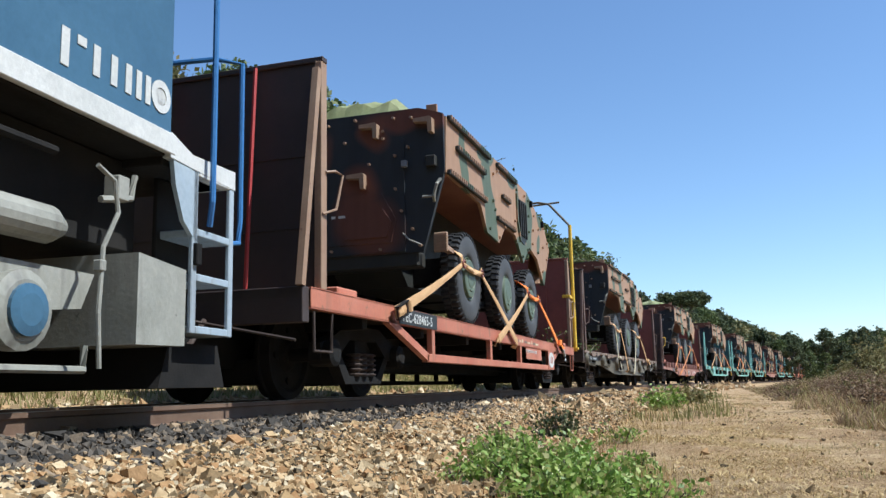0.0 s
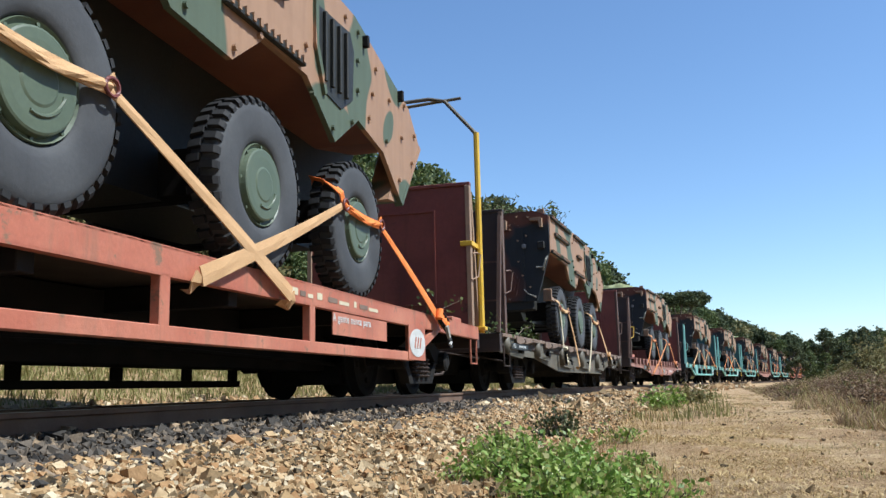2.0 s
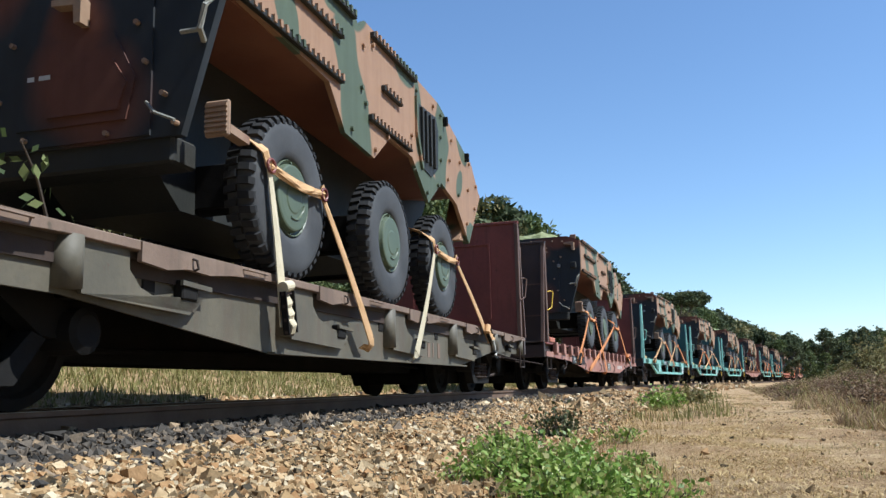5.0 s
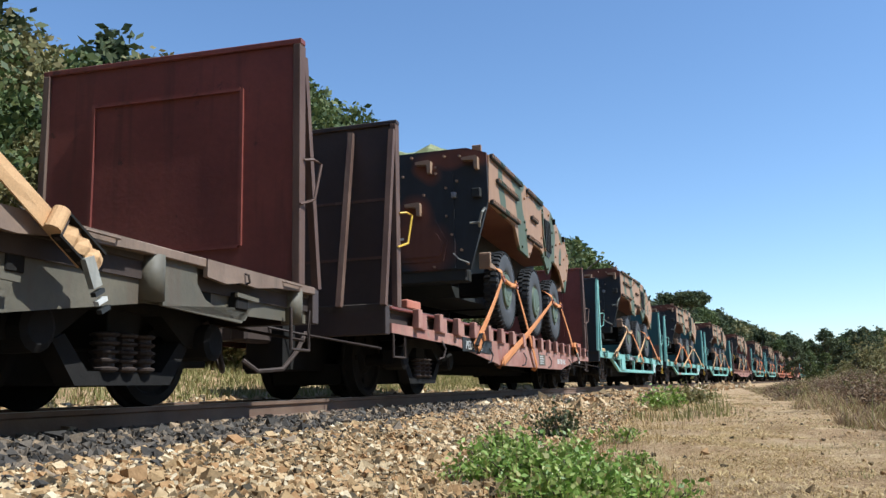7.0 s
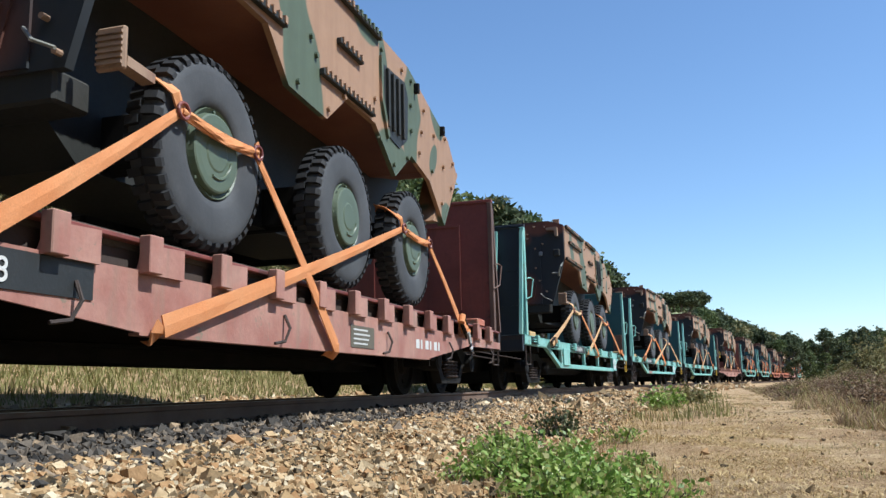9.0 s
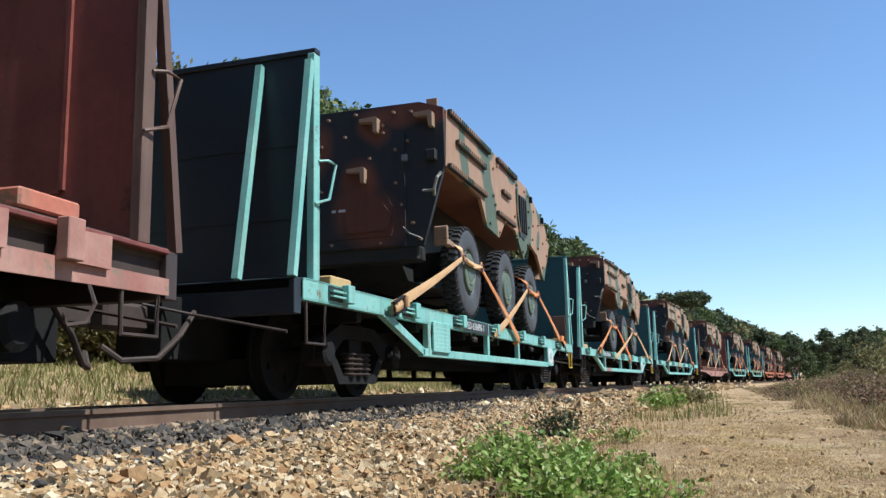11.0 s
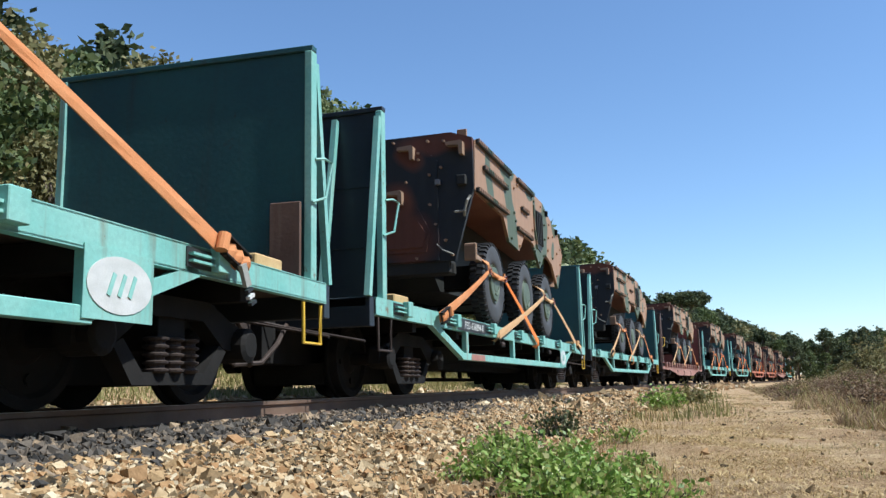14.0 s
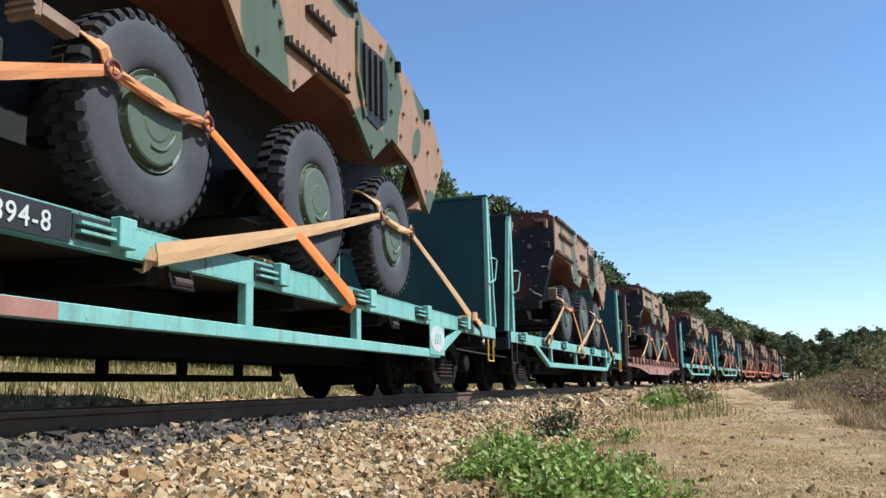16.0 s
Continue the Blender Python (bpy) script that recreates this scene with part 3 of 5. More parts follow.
def blades(count, where, h, w, material, name, label, lean=0.5):
    """Thin tapering blades standing on the ground."""
    x, y = where(count)
    z = ground_z(x, y)
    a = rng.uniform(0, 2 * np.pi, count)
    hh = h * rng.lognormal(0, 0.35, count)
    tip = np.stack([x + np.cos(a) * hh * lean * rng.random(count), y + np.sin(a) * hh * lean * rng.random(count), z + hh], -1)
    s = np.stack([-np.sin(a), np.cos(a), 0 * a], -1) * w * 0.5
    p = np.stack([x, y, z - 0.01], -1)
    mid = (p * 0.45 + tip * 0.55) + np.stack([0 * a, 0 * a, hh * 0.12], -1)
    v = np.stack([p - s, p + s, mid + s * 0.7, mid - s * 0.7, tip], 1).reshape(-1, 3)
    i = 5 * np.arange(count)[:, None]
    f = np.concatenate([i + [0, 1, 2], i + [0, 2, 3], i + [3, 2, 4]])
    tagged(new(name, raw_mesh(name, v, f, material)), label, "grass", kind="stuff")


def strip(n0, n1, y0, y1, power=1.0):
    def f(k):
        y = y0 + (y1 - y0) * rng.random(k) ** power
        return rng.uniform(n0, n1, k) + line_x(y), y
    return f


def tufts(n0, n1, y0, y1, spots, r, power=1.3):
    def f(k):
        cy = y0 + (y1 - y0) * rng.random(spots) ** power
        cn = rng.uniform(n0, n1, spots)
        i = rng.integers(0, spots, k)
        y = cy[i] + rng.normal(0, r, k)
        return cn[i] + rng.normal(0, r, k) + line_x(y), y
    return f


blades(34000, strip(-10.5, -7.2, 3, 40), 0.10, 0.018, "grass", "bank_grass", "sunlit yellow-green grass on the bank behind the track", 0.9)
blades(80000, tufts(-0.9, 2.6, 1.9, 30, 420, 0.16, 1.6), 0.007, 0.007, "straw", "dry_grass", "flattened dry straw lying on the dirt path", 13.0)
blades(30000, tufts(-0.6, 0.8, 2.4, 9, 46, 0.15, 1.5), 0.009, 0.009, "straw", "dry_grass", "thick mat of pale straw along the path", 9.0)
blades(5000, tufts(-0.9, 2.6, 2.2, 30, 200, 0.13), 0.018, 0.005, "brown_blade", "sparse_grass", "low withered grass on the dirt path", 3.0)
blades(1800, tufts(-0.7, 2.3, 2.4, 26, 50, 0.12), 0.025, 0.004, "grass", "sparse_grass", "sparse low green grass on the dirt path", 1.8)


def bank_side(k):
    """Across the foot of the scrub bank, which leaves the path as it goes on."""
    y = 7.0 + 40.0 * rng.random(k) ** 1.5
    x = 1.65 + 0.055 * (y - 7.0) + 4.5 * rng.random(k) ** 1.3
    return x + 0.25 * np.sin(y * 1.9) * np.sin(y * 0.7 + 1.0), y


blades(30000, bank_side, 0.07, 0.009, "russet", "tall_dry_grass", "withered russet grass on the bank beside the path", 2.0)
blades(16000, bank_side, 0.10, 0.008, "brown_blade", "tall_dry_grass", "tangled brown stalks on the bank beside the path", 1.8)
blades(4000, bank_side, 0.12, 0.009, "grass", "tall_grass", "olive grass among the withered stalks", 1.4)
blades(1300, tufts(-1.3, -0.2, 4.2, 20, 50, 0.10), 0.08, 0.006, "straw", "dry_grass", "dry grass tufts at the ballast edge", 0.9)
blades(1500, tufts(-1.1, 0.4, 10, 26, 40, 0.16), 0.09, 0.012, "grass", "green_grass", "green grass tuft beside the ballast", 0.8)


def bush(name, label, x, y, r, h, count, size, leaf, stems=14):
    """Stems with leaves from a root."""
    b = thing(name, label, "plant")
    z = float(ground_z(np.array(x), np.array(y)))
    rr = random.Random(int(x * 100 + y * 17))
    bm, pts = bmesh.new(), []
    for i in range(stems):
        a, d = rr.uniform(0, 6.283), r * rr.uniform(0.2, 1.0)
        tip = Vector((math.cos(a) * d, math.sin(a) * d, h * rr.uniform(0.5, 1.0) * (1.1 - 0.5 * d / r)))
        root = Vector((math.cos(a) * d * 0.3, math.sin(a) * d * 0.3, -0.02))
        mid = (root + tip) / 2 + Vector((0, 0, 0.06 * h))
        tube(bm, [root, mid, tip], 0.004 + 0.004 * h, 4, 0.002)
        for j in range(count // stems):
            q = rr.random() ** 0.6
            pts.append(root.lerp(tip, q) + Vector([rr.gauss(0, 0.12 * r) for _ in range(3)]))
    tagged(part("stem", bm, "bark", b), kind="stuff")
    pts = np.array(pts)
    pts[:, 2] = np.abs(pts[:, 2])
    v, f = leaf_quads(pts, size, droop=-0.2)
    ob = tagged(new("foliage", raw_mesh("foliage", v, f, leaf)), kind="stuff")
    ob.parent = b
    b.matrix_basis = Matrix.Translation((x, y, z))


for wx, wy, wr, wh, wc in ((-0.52, 3.4, 0.3, 0.24, 3600), (-0.33, 2.9, 0.26, 0.19, 3000), (-0.72, 3.75, 0.2, 0.24, 1500), (-0.1, 3.1, 0.2, 0.12, 900), (-0.78, 3.3, 0.16, 0.14, 700), (-0.2, 3.9, 0.16, 0.14, 600)):
    bush("weed_clump", "bright green leafy weeds growing at the ballast edge" if wc > 1000 else "low green weeds among dry stalks", wx, wy, wr, wh, wc, 0.0165, "weed", 28)
blades(1100, tufts(-0.95, 0.1, 2.6, 4.4, 34, 0.08), 0.09, 0.003, "straw", "dry_stalks", "dry straw stalks among green weeds", 0.7)
bush("dark_weed", "dark half-dry weed with thin upright stalks", -0.77, 6.0, 0.2, 0.36, 560, 0.022, "leaf_far", 24)
bush("dark_weed", "small weed with dry stalks on the ballast edge", -0.35, 6.2, 0.2, 0.16, 160, 0.024, "weed", 10)
bush("weed_clump", "green weeds beside the gravel", -0.05, 14.0, 0.55, 0.34, 420, 0.05, "weed", 16)
bush("weed_clump", "olive weeds beside the gravel", 0.45, 18.0, 0.7, 0.4, 420, 0.06, "leaf_dry", 16)
scrub = random.Random(21)
for i in range(72):
    by = 8.0 + i * 0.42 + scrub.uniform(-0.4, 0.4)
    out = scrub.random()
    bx = 1.95 + 0.05 * (by - 7.0) + 3.4 * out
    bl = scrub.choice(["russet", "brown_blade", "brown_blade", "leaf_dry"])
    br = scrub.uniform(0.3, 0.5) + 0.25 * out
    bush("roadside_bush", {"russet": "low withered russet bush on the bank", "brown_blade": "low tangled brown bush on the bank", "leaf_dry": "low olive-green bush on the bank"}[bl], bx, by, br, br * scrub.uniform(0.6, 0.95), int(2200 * br * br + 450), 0.024, bl, 22)
for bx, by, br, bh in ((3.9, 13.4, 0.8, 0.95), (4.6, 16.5, 1.0, 1.15), (5.6, 19.5, 1.2, 1.4), (6.4, 24.0, 1.4, 1.5), (6.2, 29.0, 1.4, 1.5), (3.3, 11.0, 0.5, 0.7)):
    bush("roadside_bush", "olive-green bush standing over the withered bank", bx, by, br, bh, int(700 * br * br + 600), 0.05, "leaf_dry", 24)
bush("roadside_bush", "dark purple-brown withered bush at the path's edge", 2.35, 19.0, 0.42, 0.36, 420, 0.035, "brown_blade", 20)
# ---- wagons: x to the path side, y along the track, z from the rail top ----
DECK = 1.0
HALF = 1.29


def bogie(wagon, y):
    bg = part("bogie", B(-0.95, 0.95, y - 0.16, y + 0.16, 0.36, 0.62), "black_steel", wagon, "grimy black cast bogie with coil springs")
    part("brake_gear", B(-0.43, 0.43, y - 1.25, y + 1.25, 0.15, 0.38), "black_steel", bg)
    for sx in (1, -1):
        x0, x1 = (0.86, 0.98) if sx > 0 else (-0.98, -0.86)
        pts = [(-1.02, 0.52), (-0.72, 0.6), (-0.42, 0.72), (0.42, 0.72), (0.72, 0.6), (1.02, 0.52), (1.02, 0.36), (0.72, 0.36), (0.5, 0.22), (0.36, 0.16), (-0.36, 0.16), (-0.5, 0.22), (-0.72, 0.36), (-1.02, 0.36)]
        bm = bmesh.new()
        prism(bm, [(y + a, z) for a, z in pts[:7]] + [(y + 0.62, 0.40), (y + 0.34, 0.58), (y - 0.34, 0.58), (y - 0.62, 0.40)] + [(y + a, z) for a, z in pts[13:]], x0, x1)
        prism(bm, [(y - 0.66, 0.38), (y - 0.56, 0.42), (y - 0.36, 0.22), (y + 0.36, 0.22), (y + 0.56, 0.42), (y + 0.66, 0.38), (y + 0.46, 0.14), (y - 0.46, 0.14)], x0, x1)
        part("side_frame", bm, "black_steel", bg)
        for k in (-0.18, 0.0, 0.18):
            prof = []
            for j in range(5):
                z = 0.215 + j * 0.05
                prof += [(z, 0.06), (z + 0.012, 0.082), (z + 0.024, 0.085), (z + 0.034, 0.06)]
            part("spring", LA(prof, 12, "z", ((x0 + x1) / 2 + 0.03 * sx, y + k, 0)), "rust_dark", bg, smooth=False)
        for k in (-0.86, 0.86):
            part("axle_box", LA([(x0 - 0.02, 0.13), (x1 + 0.08 if sx > 0 else x1, 0.13), (x1 + 0.1 if sx > 0 else x1 + 0.02, 0.09)], 14, "x", (0.0, y + k, 0.43)), "black_steel", bg)
    return bg


WHEELSET = None


def wheelsets(wagon, ys, r=0.42):
    global WHEELSET
    made = []
    for y in ys:
        if WHEELSET is None:
            bm = bmesh.new()
            lathe(bm, [(-0.95, 0.07), (0.95, 0.07)], 12)
            for s in (1, -1):
                lathe(bm, [(s * 0.46, r + 0.025), (s * 0.49, r + 0.025), (s * 0.5, r), (s * 0.59, r - 0.006), (s * 0.595, r - 0.07), (s * 0.56, r - 0.1), (s * 0.55, 0.16), (s * 0.6, 0.12), (s * 0.6, 0.05)], 30)
                for a in range(4):
                    q = math.pi / 2 * a
                    lathe(bm, [(s * 0.55, 0.035), (s * 0.575, 0.035)], 8, "x", (0, 0.24 * math.cos(q), 0.24 * math.sin(q)))
            WHEELSET = ob = part("wheelset", bm, "black_steel", wagon, "grimy steel wheels on an axle")
        else:
            ob = share("wheelset", WHEELSET, wagon)
        ob.location = (0, y, r)
        made.append(ob)
    return made


def bulkhead(w, y, out, paint, post, rib, top=3.06, fancy=True, handle=None, inner=None):
    """An end wall on the deck; out is the way from the load."""
    wall = part("end_wall", B(-HALF + 0.03, HALF - 0.03, y - 0.02, y + 0.02, DECK, top, bevel=0.004), paint, w, "tall steel end wall")
    o = 1 if out > 0 else -1
    part("top_rail", B(-HALF, HALF, y - 0.045, y + 0.045, top, top + 0.05), paint, wall)
    # recessed frame on the load side
    for a in () if not fancy else ((-0.75, -0.72, 1.35, 2.72), (0.72, 0.75, 1.35, 2.72), (-0.72, 0.72, 2.70, 2.73), (-0.72, 0.72, 1.33, 1.36)):
        part("frame_strip", B(a[0], a[1], y - o * 0.045 if o > 0 else y + 0.02, y - 0.02 if o > 0 else y + 0.045, a[2], a[3], bevel=0.0), paint, wall)
    for z in (1.55, 2.2):
        part("seam", B(-HALF + 0.06, HALF - 0.06, *sorted((y + o * 0.02, y + o * 0.03)), z, z + 0.03, bevel=0.0), rib, wall)
    for x in (-0.75, 0.75) if inner else ():
        part("inner_brace", BAR((x, y + o * 0.06, top - 0.06), (x, y + o * 0.40, DECK), 0.06, 0.07), inner, wall)
    for x in (HALF - 0.04, -HALF + 0.04):
        part("corner_post", B(x - 0.035, x + 0.035, min(y - 0.05 * o, y + 0.06 * o), max(y - 0.05 * o, y + 0.06 * o), DECK, top), post, wall)
        part("brace", BAR((x, y + o * 0.08, top - 0.08), (x, y + o * 0.38, DECK), 0.06, 0.07), post, wall)
    x = HALF + 0.0
    part("grab_handle", TU([(x, y + 0.02, 2.05), (x + 0.05, y + 0.10, 2.07), (x + 0.08, y + 0.2, 2.05), (x + 0.06, y + 0.1, 1.72), (x, y - 0.05, 1.66)], 0.013, 6), handle or post, wall)
    return wall


def stirrup(w, y, mat):
    part("foot_stirrup", TU([(HALF - 0.02, y - 0.18, 0.8), (HALF - 0.02, y - 0.17, 0.47), (HALF - 0.02, y + 0.17, 0.47), (HALF - 0.02, y + 0.18, 0.8)], 0.016, 6), mat, w, "bent steel foot stirrup")


def base_wagon(name, label, paint, wall, post, rib, kind, fancy=True, stand=6.56):
    end = stand + 0.32
    w = thing(name, label, "flat wagon", "wagons of the train")
    part("deck", B(-HALF + 0.06, HALF - 0.06, -end - 0.06, end + 0.06, 0.90, DECK - 0.012), "plank", w, "weathered deck")
    part("centre_sill", B(-0.22, 0.22, -7.2, 7.2, 0.36, 0.88), "black_steel", w)
    # End beams wear the dark wall paint, which puts their shade into the colour.
    for y in (-end, end):
        part("end_beam", B(-HALF + 0.02, HALF - 0.02, y - 0.06, y + 0.06, 0.70, DECK - 0.004), wall[0], w)
    for y in (-5.5, -3.8, -1.9, 0, 1.9, 3.8, 5.5):
        part("cross_bearer", B(-HALF + 0.08, HALF - 0.08, y - 0.06, y + 0.06, 0.72, 0.89), "black_steel", w)
    if kind == "truss":
        low = part("brake_beam", B(-0.72, -0.64, -3.4, 3.4, 0.2, 0.27), "black_steel", w, "low black steel beam under the deck")
        for y in (-3.3, -1.9, -1.2, 0.1, 1.3, 2.4, 3.3):
            part("hanger", B(-0.71, -0.65, y - 0.06, y + 0.06, 0.27, 0.72), "black_steel", low)
        part("upper_beam", B(-0.72, -0.64, -3.4, 3.4, 0.44, 0.5), "black_steel", low)
    part("air_tank", LA([(-0.55, 0.05), (-0.5, 0.17), (0.5, 0.17), (0.55, 0.05)], 16, "y", (-0.55, 0.6, 0.62)), "black_steel", w)
    part("brake_rod", TU([(0.35, -4.2, 0.42), (0.3, 0, 0.5), (0.35, 4.2, 0.42)], 0.02, 6), "black_steel", w)
    for sx in (1, -1):
        o, i = sx * HALF, sx * (HALF - 0.07)
        lo, hi = min(o, i), max(o, i)
        if kind == "truss":
            bm = B(min(o, o - sx * 0.015), max(o, o - sx * 0.015), -end + 0.06, end - 0.06, 0.82, DECK)
            box(bm, lo, hi, -end + 0.06, end - 0.06, DECK - 0.016, DECK, 0.0)
            box(bm, lo, hi, -end + 0.06, end - 0.06, 0.82, 0.836, 0.0)
            sill = part("side_sill", bm, paint, w)
            part("lower_rail", B(lo, hi, -3.85, 3.75, 0.44, 0.535), paint, sill)
            part("diagonal", BAR((sx * (HALF - 0.035), -5.05, 0.85), (sx * (HALF - 0.035), -3.8, 0.49), 0.07, 0.085), paint, sill)
            part("diagonal", BAR((sx * (HALF - 0.035), 4.75, 0.85), (sx * (HALF - 0.035), 3.7, 0.49), 0.07, 0.085), paint, sill)
            for y in (-3.62, -0.9, 1.12, 3.72):
                part("truss_post", B(lo, hi, y - 0.05, y + 0.05, 0.52, 0.83), paint, sill)
        else:
            deep = kind == "deep"
            top, face = (DECK - 0.13, o - sx * 0.09) if deep else (0.82, o)
            ends, low = (0.70, 0.43) if deep else (0.72, 0.475)
            pts = [(-end + 0.06, top), (end - 0.06, top), (end - 0.06, ends), (4.85, ends - 0.03), (3.0, low), (-2.4, low), (-4.5, ends - 0.05), (-end + 0.06, ends)]
            sill = part("side_sill", PR(pts, *sorted((face - sx * 0.02, face))), paint, w)
            part("bottom_flange", PR([(3.0, low), (-2.4, low), (-2.4, low - 0.015), (3.0, low - 0.015)], lo, hi), paint, sill)
            part("deck_edge", B(lo, hi, -end + 0.06, end - 0.06, DECK - (0.06 if deep else 0.03), DECK), "deck_edge" if deep else "maroon", sill, "worn deck edge")
            part("inner_web", B(*sorted((i, i - sx * 0.02)), -end + 0.06, end - 0.06, 0.8, DECK - 0.03, bevel=0.0), "rust_dark", sill)
    if kind == "truss" and not fancy:
        for y in (-6.0, -4.18, -2.33, -0.5, 1.33, 3.13, 4.95):
            pk = part("stake_pocket", B(HALF, HALF + 0.07, y - 0.07, y + 0.07, 0.85, DECK + 0.015), paint, w)
            # no real slot: a dark strip on the sill paints its shade
            part("pocket_gap", B(HALF + 0.002, HALF + 0.01, y - 0.36, y - 0.07, 0.855, DECK - 0.02, bevel=0.0), "dark_gap", pk, "flat dark strip for the shaded slot beside the pocket")
            for z in (0.885, 0.93):
                part("pocket_strap", B(HALF + 0.01, HALF + 0.045, y - 0.34, y - 0.07, z, z + 0.016, bevel=0.0), paint, pk)
        for y in (-1.75, 2.05):
            lk = part("lashing_winch", TU([(HALF - 0.01, y - 0.12, 0.82), (HALF + 0.02, y - 0.11, 0.70), (HALF + 0.02, y + 0.11, 0.70), (HALF - 0.01, y + 0.12, 0.82)], 0.014, 6), "black_steel", w, "small steel lashing winch under the sill")
            part("drum", LA([(-0.09, 0.03), (0.09, 0.03)], 10, "y", (HALF + 0.01, y, 0.735)), "rust_dark", lk)
    elif kind == "pocket":
        for q in range(17):
            y = -5.98 + q * 0.75
            if abs(y) > 6.4:
                continue
            part("sill_block", PR([(y - 0.2, 0.8), (y + 0.2, 0.8), (y + 0.2, DECK - 0.02), (y - 0.14, DECK - 0.035)], HALF - 0.02, HALF + 0.03), paint, w)
            pk = part("stake_pocket", B(HALF, HALF + 0.075, y - 0.2, y - 0.075, 0.8, DECK + 0.015), "red", w)
            # dark plate on top paints the shade of the hollow pocket
            part("pocket_mouth", B(HALF + 0.01, HALF + 0.06, y - 0.185, y - 0.09, DECK + 0.015, DECK + 0.017, bevel=0.0), "dark_gap", pk)
            if q % 3 == 1:
                part("lashing_hook", TU([(HALF + 0.01, y + 0.05, 0.7), (HALF + 0.06, y + 0.04, 0.6), (HALF + 0.05, y - 0.02, 0.5), (HALF + 0.03, y - 0.14, 0.48)], 0.012, 6), "rust_dark", w, "bent rusty hook")
    elif kind == "deep":
        for y in (-6.75, -4.5, -2.15, 0.15, 2.5, 4.85, 6.8):
            low = 0.56 if -4 < y < 4 else 0.68
            pk = part("stake_pocket", LA([(low, 0.085), (DECK - 0.05, 0.085), (DECK - 0.045, 0.06), (low + 0.05, 0.06)], 16, "z", (HALF - 0.07, y, 0)), paint, w, "round cast stake pocket", smooth=True)
            if y > 6:
                continue
            # cast gusset beside the pocket, with a curved lower edge, and the shaped deck flange that runs on from it
            part("gusset", PR([(y + 0.08, DECK - 0.03), (y + 0.45, DECK - 0.03), (y + 0.46, DECK - 0.17), (y + 0.56, DECK - 0.26), (y + 0.8, DECK - 0.33), (y + 1.1, DECK - 0.36), (y + 1.2, low + 0.06), (y + 1.05, low - 0.06), (y + 0.08, low - 0.02)], HALF - 0.06, HALF - 0.035), paint, pk)
            part("flange", PR([(y + 0.5, DECK - 0.005), (y + 2.1, DECK - 0.005), (y + 2.1, DECK - 0.06), (y + 1.5, DECK - 0.085), (y + 1.2, DECK - 0.12), (y + 0.95, DECK - 0.11), (y + 0.75, DECK - 0.14), (y + 0.5, DECK - 0.12)], HALF - 0.02, HALF + 0.012), "deck_edge", pk)
            part("tie_ring", TU([(HALF + 0.012, y + 1.0, DECK - 0.04), (HALF + 0.04, y + 1.0, DECK - 0.05), (HALF + 0.04, y + 1.02, DECK - 0.10), (HALF + 0.012, y + 1.02, DECK - 0.11)], 0.009, 6), "rust_dark", pk)
            part("rod_loop", TU([(HALF, y + 1.6, DECK - 0.02), (HALF + 0.04, y + 1.62, DECK - 0.03), (HALF + 0.04, y + 1.9, DECK - 0.03), (HALF, y + 1.92, DECK - 0.02)], 0.009, 6), "deck_edge", pk)
            br = part("side_bracket", B(HALF - 0.09, HALF - 0.02, y + 0.95, y + 1.12, low + 0.03, low + 0.15, bevel=0.01), "black_steel", w, "small cast bracket on the sill")
            part("bracket_pin", BAR((HALF - 0.015, y + 0.93, low + 0.13), (HALF - 0.015, y + 1.25, low + 0.115), 0.02, 0.03), paint, br)
    for y in (-5.0, 5.0):
        bogie(w, y)
        for sx in (0.5, -0.5):
            part("side_bearer", B(sx - 0.1, sx + 0.1, y - 0.12, y + 0.12, 0.62, 0.72), "black_steel", w)
    for o in (-1, 1):
        part("coupler", B(-0.1, 0.1, min(o * 7.2, o * 7.72), max(o * 7.2, o * 7.72), 0.58, 0.80, bevel=0.03), "rust_dark", w, "rusty knuckle coupler")
        part("brake_hose", TU([(0.35, o * 6.95, 0.75), (0.36, o * 7.15, 0.55), (0.3, o * 7.35, 0.36), (0.16, o * 7.6, 0.34), (0.05, o * 7.7, 0.45)], 0.025, 7), "rust_dark", w, "hanging rubber brake hose")
        part("uncoupling_lever", TU([(HALF - 0.05, o * 7.0, 0.55), (0.4, o * 7.05, 0.72), (0.1, o * 7.3, 0.8)], 0.014, 6), "rust_dark", w)
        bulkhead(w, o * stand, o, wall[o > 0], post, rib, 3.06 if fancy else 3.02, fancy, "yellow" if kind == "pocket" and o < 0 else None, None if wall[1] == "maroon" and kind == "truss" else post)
        stirrup(w, o * stand, "rust_dark" if o < 0 else ("orange" if paint == "orange" else "yellow" if kind == "truss" else "rust_dark"))
    wheelsets(w, (-5.86, -4.14, 4.14, 5.86))
    return w


